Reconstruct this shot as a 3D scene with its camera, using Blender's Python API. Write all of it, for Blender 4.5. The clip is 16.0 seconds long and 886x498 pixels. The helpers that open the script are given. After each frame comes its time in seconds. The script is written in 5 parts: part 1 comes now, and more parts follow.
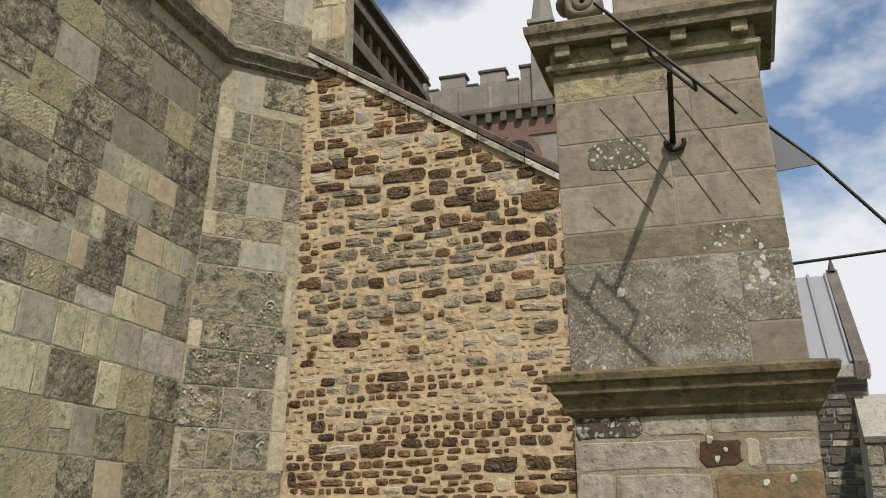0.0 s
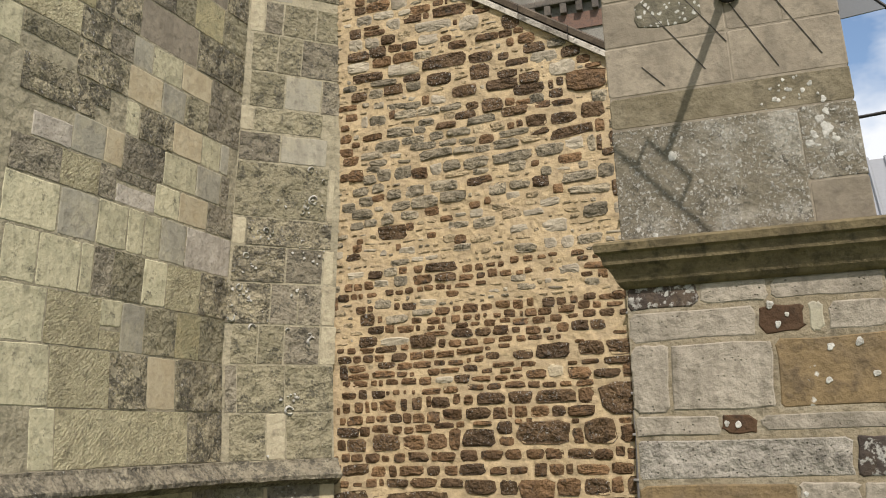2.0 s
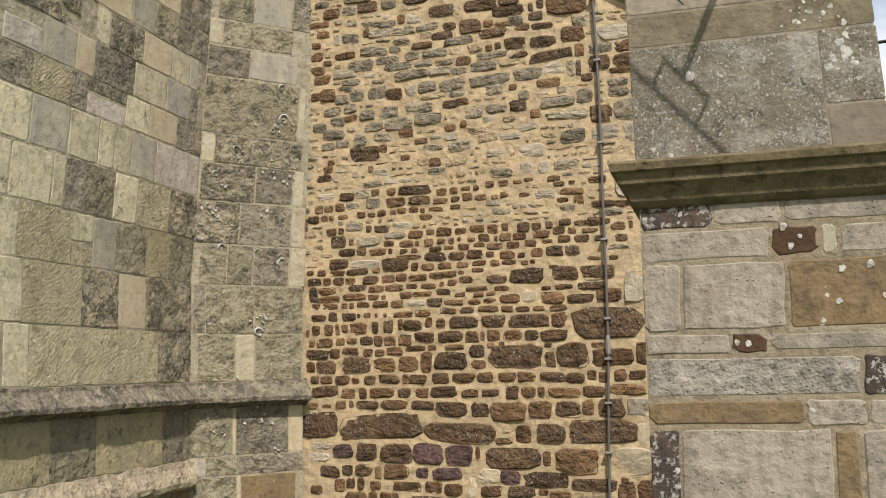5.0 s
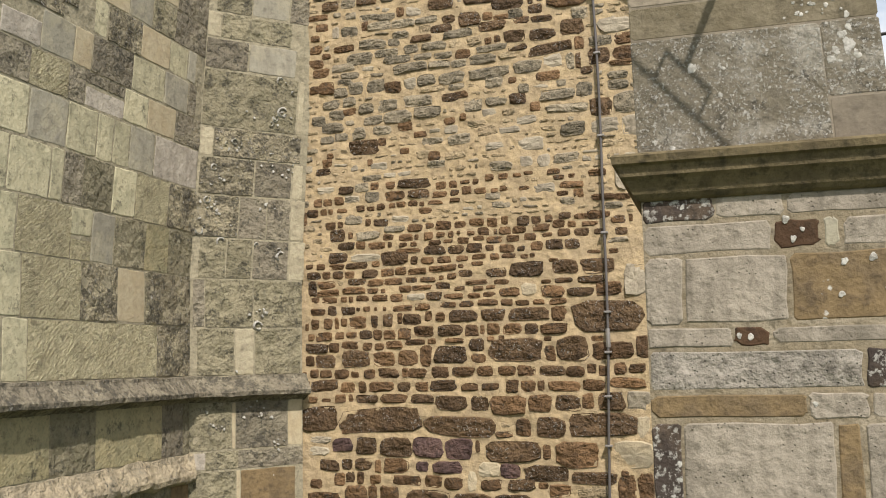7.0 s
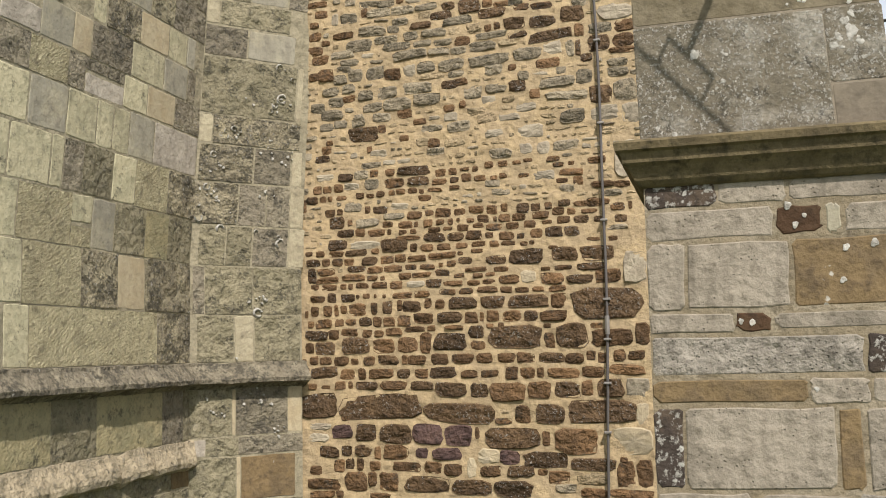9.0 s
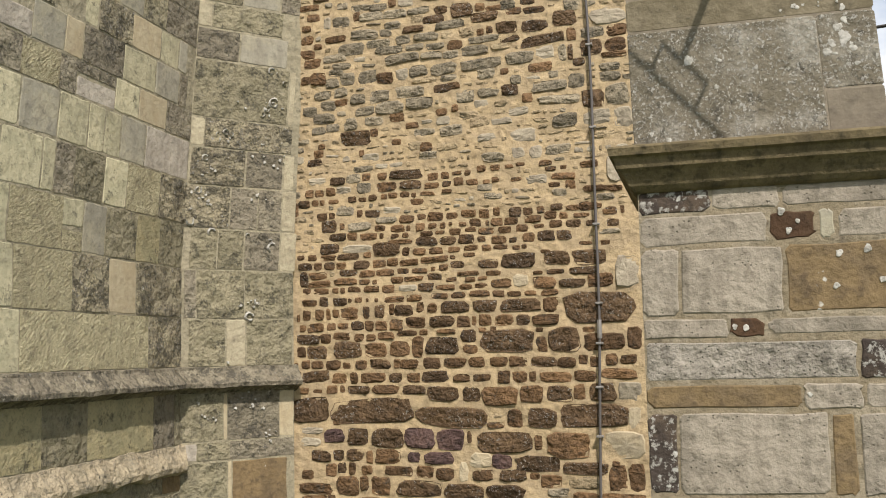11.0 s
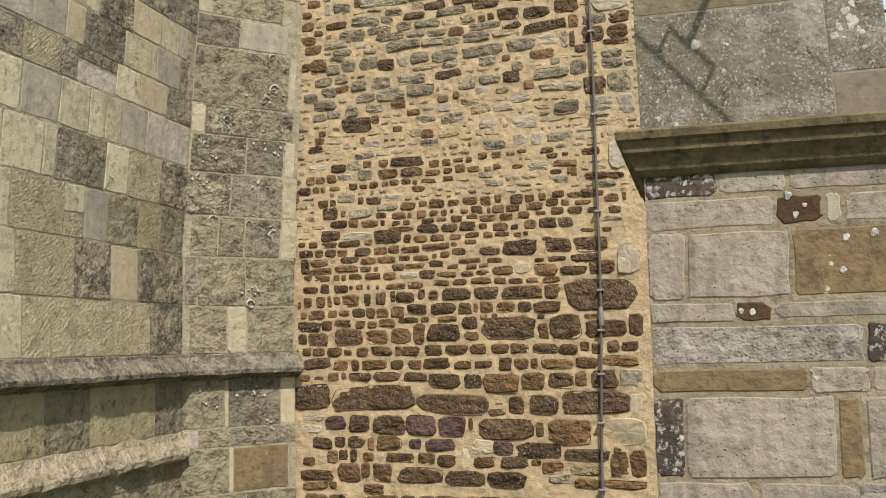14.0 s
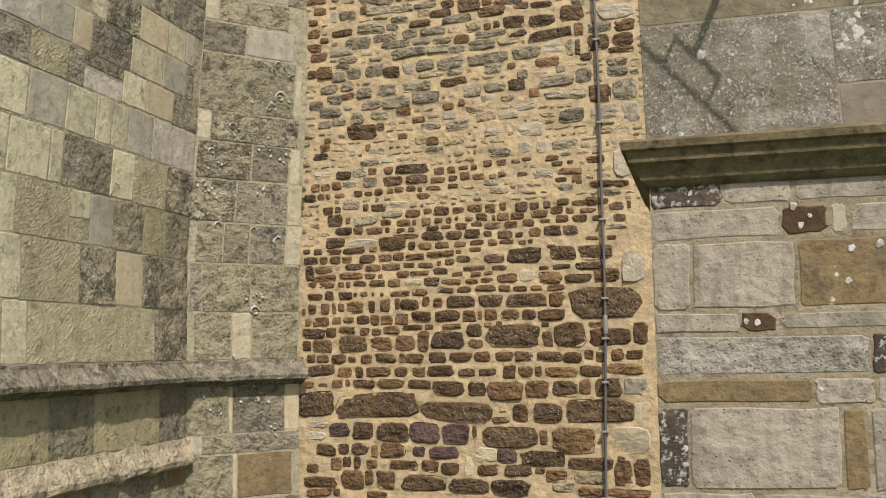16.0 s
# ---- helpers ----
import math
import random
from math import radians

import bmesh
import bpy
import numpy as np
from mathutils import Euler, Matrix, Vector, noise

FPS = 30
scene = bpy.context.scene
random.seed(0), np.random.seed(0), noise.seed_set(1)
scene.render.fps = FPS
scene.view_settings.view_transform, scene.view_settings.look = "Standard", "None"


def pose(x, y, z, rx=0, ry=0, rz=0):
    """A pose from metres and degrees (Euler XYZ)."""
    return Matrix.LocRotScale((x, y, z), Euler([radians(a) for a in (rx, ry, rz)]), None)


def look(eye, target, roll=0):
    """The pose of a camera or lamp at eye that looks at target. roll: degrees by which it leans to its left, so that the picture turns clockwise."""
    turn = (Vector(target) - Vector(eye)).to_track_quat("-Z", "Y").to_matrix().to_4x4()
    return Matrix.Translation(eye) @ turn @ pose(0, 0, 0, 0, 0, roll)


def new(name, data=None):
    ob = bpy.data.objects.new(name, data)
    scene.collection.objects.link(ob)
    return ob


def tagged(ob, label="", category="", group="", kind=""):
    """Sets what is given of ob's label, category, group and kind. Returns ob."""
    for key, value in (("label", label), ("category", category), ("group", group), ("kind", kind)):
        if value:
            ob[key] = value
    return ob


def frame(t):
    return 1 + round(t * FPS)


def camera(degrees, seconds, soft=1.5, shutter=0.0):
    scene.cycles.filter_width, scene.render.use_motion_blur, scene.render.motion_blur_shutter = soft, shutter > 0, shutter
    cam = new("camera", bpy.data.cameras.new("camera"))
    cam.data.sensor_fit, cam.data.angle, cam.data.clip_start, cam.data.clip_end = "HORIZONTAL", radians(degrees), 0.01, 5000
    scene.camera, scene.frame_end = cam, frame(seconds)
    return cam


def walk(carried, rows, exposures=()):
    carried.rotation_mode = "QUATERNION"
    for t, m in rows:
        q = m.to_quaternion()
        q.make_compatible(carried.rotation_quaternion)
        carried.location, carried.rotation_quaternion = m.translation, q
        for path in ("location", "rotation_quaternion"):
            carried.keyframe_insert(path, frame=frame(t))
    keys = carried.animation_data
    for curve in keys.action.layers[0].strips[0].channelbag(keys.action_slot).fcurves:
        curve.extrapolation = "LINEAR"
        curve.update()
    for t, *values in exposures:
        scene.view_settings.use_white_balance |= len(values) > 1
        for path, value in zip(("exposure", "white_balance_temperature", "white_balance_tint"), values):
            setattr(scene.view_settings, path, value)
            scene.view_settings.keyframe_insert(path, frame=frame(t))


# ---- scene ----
cam = camera(48.8, 16.0, soft=1.0)
PATH = [
    (0, (0.165, -0.071, 1.811), (-0.395, 1.762, 2.383), -0.3),
    (0.5, (0.08, -0.015, 1.785), (-0.493, 1.829, 2.309), -0.6),
    (1, (0.045, 0.005, 1.77), (-0.513, 1.865, 2.25), -0.8),
    (1.5, (0.11, 0.054, 1.755), (-0.502, 1.908, 2.189), -1.9),
    (2, (0.137, 0.101, 1.733), (-0.537, 1.944, 2.12), -1.8),
    (2.5, (-0.024, 0.07, 1.689), (-0.626, 1.954, 1.983), -0.7),
    (3, (-0.108, 0.081, 1.672), (-0.687, 1.984, 1.881), -0.6),
    (3.5, (-0.117, 0.089, 1.683), (-0.671, 1.998, 1.907), -0.8),
    (3.7, (-0.128, 0.062, 1.689), (-0.672, 1.971, 1.937), -0.9),
    (6, (-0.159, 0.066, 1.691), (-0.71, 1.974, 1.929), -1.5),
    (6.5, (-0.164, 0.069, 1.683), (-0.714, 1.98, 1.897), -1.7),
    (7, (-0.169, 0.072, 1.692), (-0.712, 1.983, 1.926), -1.3),
    (7.5, (-0.178, 0.067, 1.691), (-0.713, 1.978, 1.938), -1.6),
    (8, (-0.186, 0.066, 1.687), (-0.722, 1.978, 1.929), -1.6),
    (8.5, (-0.19, 0.067, 1.683), (-0.729, 1.981, 1.905), -1.5),
    (9, (-0.19, 0.06, 1.682), (-0.726, 1.975, 1.893), -1.3),
    (11.5, (-0.209, 0.057, 1.693), (-0.716, 1.979, 1.912), -1.1),
    (12, (-0.216, 0.053, 1.684), (-0.725, 1.974, 1.907), -0.4),
    (12.5, (-0.231, 0.059, 1.674), (-0.741, 1.98, 1.889), -1.1),
    (13, (-0.234, 0.074, 1.672), (-0.743, 1.997, 1.874), -1.1),
    (13.5, (-0.231, 0.07, 1.672), (-0.741, 1.994, 1.871), -1.2),
    (14, (-0.242, 0.055, 1.672), (-0.75, 1.979, 1.868), -1.3),
    (14.5, (-0.24, 0.05, 1.678), (-0.751, 1.973, 1.878), -0.7),
    (15, (-0.241, 0.048, 1.679), (-0.752, 1.971, 1.884), -0.8),
    (15.5, (-0.246, 0.054, 1.684), (-0.761, 1.976, 1.889), -0.9),
    (16, (-0.243, 0.051, 1.682), (-0.759, 1.972, 1.89), -1.0),
]
walk(cam, [(t, look(eye, target, roll)) for t, eye, target, roll in PATH], [(0, 0.02), (0.5, 0.19), (1.0, 0.22), (2.0, 0.26), (3.0, 0.27), (16.0, 0.27)])

# ---- light ----
SUN = Vector((0.268, -0.43, 0.62)).normalized()
world = bpy.data.worlds.new("sky")
scene.world = world
world.use_nodes = True
wn, wl = world.node_tree.nodes, world.node_tree.links
wn.clear()
w_out, w_bg, w_mix = wn.new("ShaderNodeOutputWorld"), wn.new("ShaderNodeBackground"), wn.new("ShaderNodeMix")
w_sky, w_co, w_no, w_ra = wn.new("ShaderNodeTexSky"), wn.new("ShaderNodeTexCoord"), wn.new("ShaderNodeTexNoise"), wn.new("ShaderNodeValToRGB")
w_map = wn.new("ShaderNodeMapping")
w_sky.sky_type, w_sky.sun_disc = "NISHITA", False
w_sky.sun_elevation = math.asin(SUN.z)
w_sky.sun_rotation = math.atan2(SUN.x, SUN.y)
w_no.inputs["Scale"].default_value, w_no.inputs["Detail"].default_value, w_no.inputs["Roughness"].default_value = 3.2, 6.0, 0.55
w_map.inputs["Location"].default_value = (3.1, 0.4, 1.7)
w_map.inputs["Scale"].default_value = (1.0, 1.0, 1.7)
w_ra.color_ramp.elements[0].position, w_ra.color_ramp.elements[1].position = 0.40, 0.53
w_mix.data_type = "RGBA"
w_mix.inputs["B"].default_value = (6.3, 6.4, 6.6, 1)
wl.new(w_co.outputs["Generated"], w_map.inputs["Vector"])
wl.new(w_map.outputs["Vector"], w_no.inputs["Vector"])
wl.new(w_no.outputs["Fac"], w_ra.inputs["Fac"])
wl.new(w_ra.outputs["Color"], w_mix.inputs["Factor"])
wl.new(w_sky.outputs["Color"], w_mix.inputs["A"])
wl.new(w_mix.outputs["Result"], w_bg.inputs["Color"])
w_bg.inputs["Strength"].default_value = 0.13
wl.new(w_bg.outputs["Background"], w_out.inputs["Surface"])
sun = new("sun", bpy.data.lights.new("sun", "SUN"))
sun.data.energy, sun.data.angle, sun.data.color = 4.2, radians(0.8), (1.0, 0.925, 0.85)
sun.matrix_world = look(SUN * 30, (0, 0, 0))


# ---- materials ----
def stone_mat(name, base, other, dark, patch=0.5, spots=0.0, black=0.0, bump=0.4, tool=0.0, pits=0.0, grain=60.0, vary=0.25, island=False, rough=0.9, blotch=7.0, depth=0.012, streak=0.0, spot_scale=26.0, crust_glint=0.0, crust_glint_scale=32.0):
    """Weathered stone: two tones in patches, grain, black growth, white lichen spots, pits, optional diagonal tooling."""
    m = bpy.data.materials.new(name)
    m.use_nodes = True
    n, l = m.node_tree.nodes, m.node_tree.links
    bs = n["Principled BSDF"]
    bs.inputs["Roughness"].default_value = rough
    bs.inputs["Specular IOR Level"].default_value = 0.25
    co = n.new("ShaderNodeTexCoord")
    if island:
        rnd = n.new("ShaderNodeNewGeometry").outputs["Random Per Island"]
    else:
        rnd = n.new("ShaderNodeObjectInfo").outputs["Random"]
    off = n.new("ShaderNodeVectorMath")
    off.operation = "MULTIPLY_ADD"
    comb = n.new("ShaderNodeCombineXYZ")
    for k in range(3):
        l.new(rnd, comb.inputs[k])
    l.new(comb.outputs[0], off.inputs[0])
    off.inputs[1].default_value = (9, 5, 7)
    l.new(co.outputs["Object"], off.inputs[2])
    vec = off.outputs[0]

    def tex(scale, detail=4.0, rough_=0.6):
        t = n.new("ShaderNodeTexNoise")
        t.inputs["Scale"].default_value, t.inputs["Detail"].default_value, t.inputs["Roughness"].default_value = scale, detail, rough_
        l.new(vec, t.inputs["Vector"])
        return t.outputs["Fac"]

    def ramp(src, a, b):
        r = n.new("ShaderNodeMapRange")
        r.inputs["From Min"].default_value, r.inputs["From Max"].default_value = a, b
        l.new(src, r.inputs["Value"])
        return r.outputs["Result"]

    def mix(fac, a, b, mode="MIX"):
        x = n.new("ShaderNodeMix")
        x.data_type, x.blend_type = "RGBA", mode
        for sock, v in (("Factor", fac), ("A", a), ("B", b)):
            if isinstance(v, tuple):
                x.inputs[sock].default_value = (*v, 1)
            elif isinstance(v, float):
                x.inputs[sock].default_value = v
            else:
                l.new(v, x.inputs[sock])
        return x.outputs["Result"]

    def math_(op, a, b):
        x = n.new("ShaderNodeMath")
        x.operation = op
        for k, v in enumerate((a, b)):
            if isinstance(v, float):
                x.inputs[k].default_value = v
            else:
                l.new(v, x.inputs[k])
        return x.outputs[0]

    big, mid, fine = tex(blotch), tex(22.0), tex(grain, 5.0, 0.7)
    col = mix(ramp(big, 0.62 - patch * 0.3, 0.75 - patch * 0.3), base, other)
    col = mix(ramp(mid, 0.52, 0.74), col, dark)
    col = mix(math_("MULTIPLY", ramp(fine, 0.5, 0.75), 0.6), col, dark)
    hs = n.new("ShaderNodeHueSaturation")
    l.new(col, hs.inputs["Color"])
    rv = n.new("ShaderNodeMapRange")
    rv.inputs["To Min"].default_value, rv.inputs["To Max"].default_value = 1 - vary, 1 + vary
    l.new(rnd, rv.inputs["Value"])
    l.new(rv.outputs["Result"], hs.inputs["Value"])
    col = hs.outputs["Color"]
    if black > 0:
        col = mix(math_("MULTIPLY", ramp(math_("ADD", tex(9.0, 8.0, 0.75), math_("MULTIPLY", fine, 0.45)), 0.82 - black * 0.24, 0.93 - black * 0.22), 0.75), col, (0.05, 0.047, 0.038))
    if streak > 0:
        sm, sn = n.new("ShaderNodeMapping"), n.new("ShaderNodeTexNoise")
        sm.inputs["Scale"].default_value = (16.0, 16.0, 2.2)
        sn.inputs["Scale"].default_value, sn.inputs["Detail"].default_value = 1.0, 5.0
        l.new(vec, sm.inputs["Vector"])
        l.new(sm.outputs["Vector"], sn.inputs["Vector"])
        col = mix(math_("MULTIPLY", ramp(sn.outputs["Fac"], 0.50, 0.72), streak), col, dark)
    h = math_("ADD", math_("ADD", math_("MULTIPLY", mid, 0.8), math_("MULTIPLY", fine, 0.4)), math_("MULTIPLY", tex(13.0, 3.0, 0.5), 1.4))
    if tool > 0:
        turn, stretch, wv = n.new("ShaderNodeMapping"), n.new("ShaderNodeMapping"), n.new("ShaderNodeTexNoise")
        turn.inputs["Rotation"].default_value = (0.75, 0.0, 0.2)
        stretch.inputs["Scale"].default_value = (40.0, 78.0, 34.0)
        wv.inputs["Scale"].default_value, wv.inputs["Detail"].default_value, wv.inputs["Roughness"].default_value = 1.0, 5.0, 0.65
        l.new(vec, turn.inputs["Vector"])
        l.new(turn.outputs["Vector"], stretch.inputs["Vector"])
        l.new(stretch.outputs["Vector"], wv.inputs["Vector"])
        cut = ramp(wv.outputs["Fac"], 0.36, 0.60)
        h = math_("ADD", h, math_("MULTIPLY", cut, tool))
        # shade in the tooled hollows is painted into the colour too
        col = mix(math_("MULTIPLY", ramp(wv.outputs["Fac"], 0.44, 0.30), 0.34), col, dark)
    if pits > 0:
        vo = n.new("ShaderNodeTexVoronoi")
        vo.inputs["Scale"].default_value = 62.0
        l.new(vec, vo.inputs["Vector"])
        pit = math_("MULTIPLY", ramp(vo.outputs["Distance"], 0.22, 0.1), ramp(tex(14.0), 0.62 - pits * 0.2, 0.68 - pits * 0.2))
        col = mix(math_("MULTIPLY", pit, 0.7), col, dark)
        h = math_("SUBTRACT", h, pit)
    if spots > 0:
        vo = n.new("ShaderNodeTexVoronoi")
        vo.inputs["Scale"].default_value = spot_scale
        wob = n.new("ShaderNodeVectorMath")
        wob.operation = "MULTIPLY_ADD"
        nz = n.new("ShaderNodeTexNoise")
        nz.inputs["Scale"].default_value = 30.0
        l.new(vec, nz.inputs["Vector"])
        l.new(nz.outputs["Color"], wob.inputs[0])
        wob.inputs[1].default_value = (0.03, 0.03, 0.03)
        l.new(vec, wob.inputs[2])
        l.new(wob.outputs[0], vo.inputs["Vector"])
        sp = math_("MULTIPLY", ramp(vo.outputs["Distance"], 0.34, 0.24), ramp(tex(9.0), 0.66 - spots * 0.2, 0.70 - spots * 0.2))
        col = mix(math_("MULTIPLY", sp, 0.8), col, (0.55, 0.54, 0.49))
    # pale flecks: lichen, and on the dark heathstone also painted glints
    if crust_glint > 0:
        cr = math_("MULTIPLY", ramp(tex(crust_glint_scale, 6.0, 0.7), 0.66 - crust_glint * 0.15, 0.72 - crust_glint * 0.15), ramp(tex(6.0, 3.0), 0.60 - crust_glint * 0.25, 0.66 - crust_glint * 0.25))
        col = mix(math_("MULTIPLY", cr, 0.75), col, (0.50, 0.48, 0.43))
        h = math_("ADD", h, math_("MULTIPLY", cr, 0.15))
    l.new(col, bs.inputs["Base Color"])
    bp = n.new("ShaderNodeBump")
    bp.inputs["Strength"].default_value, bp.inputs["Distance"].default_value = bump, depth
    l.new(h, bp.inputs["Height"])
    l.new(bp.outputs["Normal"], bs.inputs["Normal"])
    return m


def plain_mat(name, colour, rough=0.5, metal=0.0, bump=0.05):
    m = bpy.data.materials.new(name)
    m.use_nodes = True
    n, l = m.node_tree.nodes, m.node_tree.links
    bs = n["Principled BSDF"]
    bs.inputs["Roughness"].default_value, bs.inputs["Metallic"].default_value = rough, metal
    t = n.new("ShaderNodeTexNoise")
    t.inputs["Scale"].default_value = 35.0
    x = n.new("ShaderNodeMix")
    x.data_type = "RGBA"
    x.inputs["A"].default_value = (*[c * 0.9 for c in colour], 1)
    x.inputs["B"].default_value = (*[min(1, c * 1.1) for c in colour], 1)
    l.new(t.outputs["Fac"], x.inputs["Factor"])
    l.new(x.outputs["Result"], bs.inputs["Base Color"])
    bp = n.new("ShaderNodeBump")
    bp.inputs["Strength"].default_value, bp.inputs["Distance"].default_value = bump, 0.004
    l.new(t.outputs["Fac"], bp.inputs["Height"])
    l.new(bp.outputs["Normal"], bs.inputs["Normal"])
    return m


M_P = stone_mat("pale_limestone", (0.51, 0.46, 0.305), (0.43, 0.395, 0.26), (0.25, 0.23, 0.155), bump=0.5, vary=0.12, streak=0.5, pits=0.3, black=0.05)
M_R = stone_mat("tooled_limestone", (0.66, 0.59, 0.375), (0.585, 0.515, 0.325), (0.27, 0.235, 0.155), bump=1.0, depth=0.03, tool=0.75, vary=0.1, streak=0.3)
M_G = stone_mat("greenish_sandstone", (0.285, 0.252, 0.165), (0.235, 0.21, 0.135), (0.125, 0.112, 0.078), bump=1.0, depth=0.03, black=0.3, vary=0.15, streak=0.3, crust_glint=0.25, crust_glint_scale=55.0)
M_D = stone_mat("dark_lichened_stone", (0.325, 0.282, 0.19), (0.40, 0.35, 0.23), (0.15, 0.132, 0.095), bump=1.0, depth=0.04, black=0.62, vary=0.15, pits=0.5, crust_glint=0.55, crust_glint_scale=48.0)
M_K = stone_mat("dark_grey_stone", (0.23, 0.20, 0.146), (0.285, 0.25, 0.178), (0.13, 0.115, 0.086), bump=1.0, depth=0.03, black=0.3, vary=0.2, crust_glint=0.32, crust_glint_scale=50.0)
M_C = stone_mat("cream_stone", (0.46, 0.39, 0.26), (0.42, 0.345, 0.22), (0.33, 0.27, 0.18), bump=0.4, vary=0.08, streak=0.3)
M_W = stone_mat("whitish_stone", (0.46, 0.41, 0.335), (0.39, 0.345, 0.28), (0.25, 0.22, 0.18), bump=0.6, vary=0.1, streak=0.4, pits=0.4)
M_S = stone_mat("grey_stone", (0.33, 0.305, 0.235), (0.38, 0.345, 0.25), (0.20, 0.18, 0.14), bump=0.4, vary=0.1, streak=0.5)
M_Y = stone_mat("yellowish_stone", (0.37, 0.32, 0.185), (0.30, 0.27, 0.16), (0.17, 0.15, 0.09), bump=0.8, tool=0.25, vary=0.1, black=0.15)
M_E = stone_mat("maroon_stone", (0.10, 0.045, 0.04), (0.13, 0.07, 0.058), (0.05, 0.026, 0.025), bump=0.5)
M_O = stone_mat("brown_ironstone", (0.205, 0.145, 0.075), (0.165, 0.12, 0.068), (0.085, 0.062, 0.038), bump=0.8, spots=0.12, vary=0.15, spot_scale=40.0, streak=0.3)
M_L = stone_mat("portland_block", (0.325, 0.284, 0.224), (0.25, 0.218, 0.171), (0.165, 0.143, 0.11), bump=0.9, pits=0.55, vary=0.12, blotch=4.0, streak=0.6)
M_LP = stone_mat("pitted_block", (0.36, 0.325, 0.27), (0.29, 0.26, 0.215), (0.10, 0.088, 0.072), bump=1.0, depth=0.02, pits=1.1, vary=0.08, streak=0.5, crust_glint=0.25)
M_J = stone_mat("dark_red_ironstone", (0.078, 0.044, 0.024), (0.10, 0.062, 0.035), (0.04, 0.025, 0.016), bump=0.8, vary=0.1)
M_LK = stone_mat("lichened_dark_block", (0.06, 0.046, 0.038), (0.095, 0.07, 0.05), (0.035, 0.028, 0.022), bump=0.8, spots=0.5, vary=0.1, spot_scale=30.0, crust_glint=0.85)
M_INSET = stone_mat("lichened_inset", (0.15, 0.135, 0.095), (0.20, 0.175, 0.125), (0.08, 0.072, 0.055), bump=0.8, spots=1.5, vary=0.0, spot_scale=48.0)
M_DIAL = stone_mat("dial_stone", (0.28, 0.238, 0.178), (0.225, 0.19, 0.142), (0.155, 0.132, 0.10), bump=0.4, vary=0.1, blotch=4.0, streak=0.6)
M_SHAFT = stone_mat("lichened_shaft_stone", (0.19, 0.165, 0.12), (0.34, 0.315, 0.26), (0.12, 0.108, 0.082), bump=1.0, crust_glint=0.86, crust_glint_scale=85.0, black=0.2, vary=0.05, blotch=5.0, grain=95.0, patch=0.35)
M_SHAFT2 = stone_mat("brown_shaft_stone", (0.165, 0.138, 0.088), (0.215, 0.182, 0.122), (0.10, 0.085, 0.056), bump=0.7, spots=0.12, vary=0.05, blotch=4.0, spot_scale=40.0)
M_MOSS = stone_mat("mossy_moulding_stone", (0.175, 0.138, 0.075), (0.12, 0.094, 0.052), (0.045, 0.038, 0.023), bump=0.8, vary=0.1, streak=0.5)
M_BAND = stone_mat("yellow_band_stone", (0.33, 0.28, 0.165), (0.265, 0.23, 0.15), (0.15, 0.13, 0.09), bump=1.0, vary=0.08, black=0.2)
M_SLAB = stone_mat("grey_cornice_slab", (0.21, 0.175, 0.115), (0.155, 0.132, 0.088), (0.11, 0.095, 0.065), bump=0.8, vary=0.05, black=0.3)
M_OFFSET = stone_mat("patchy_offset_stone", (0.45, 0.375, 0.255), (0.34, 0.29, 0.20), (0.17, 0.15, 0.11), bump=1.0, depth=0.03, patch=0.6, vary=0.0, black=0.1)
M_PLINTH = stone_mat("plinth_stone", (0.23, 0.20, 0.145), (0.30, 0.265, 0.19), (0.08, 0.072, 0.054), bump=1.0, depth=0.03, black=0.5, crust_glint=0.4, streak=0.4, vary=0.0)
M_LICHEN = stone_mat("white_lichen", (0.52, 0.50, 0.45), (0.40, 0.385, 0.34), (0.24, 0.225, 0.19), bump=1.0, vary=0.1, blotch=60.0)
M_JOINT = stone_mat("grey_lime_mortar", (0.345, 0.305, 0.21), (0.28, 0.248, 0.17), (0.17, 0.15, 0.105), bump=1.0, vary=0.0)
M_DAUB = stone_mat("smeared_lime_mortar", (0.42, 0.37, 0.255), (0.36, 0.315, 0.215), (0.25, 0.215, 0.15), bump=0.8, vary=0.05)
M_PJOINT = stone_mat("brown_mortar", (0.25, 0.205, 0.135), (0.30, 0.255, 0.18), (0.14, 0.115, 0.08), bump=1.0, vary=0.0)
M_MORTAR = stone_mat("golden_mortar", (0.51, 0.39, 0.232), (0.43, 0.332, 0.205), (0.29, 0.222, 0.135), bump=0.9, depth=0.011, vary=0.0, grain=80.0, patch=0.6)
RUB = {}
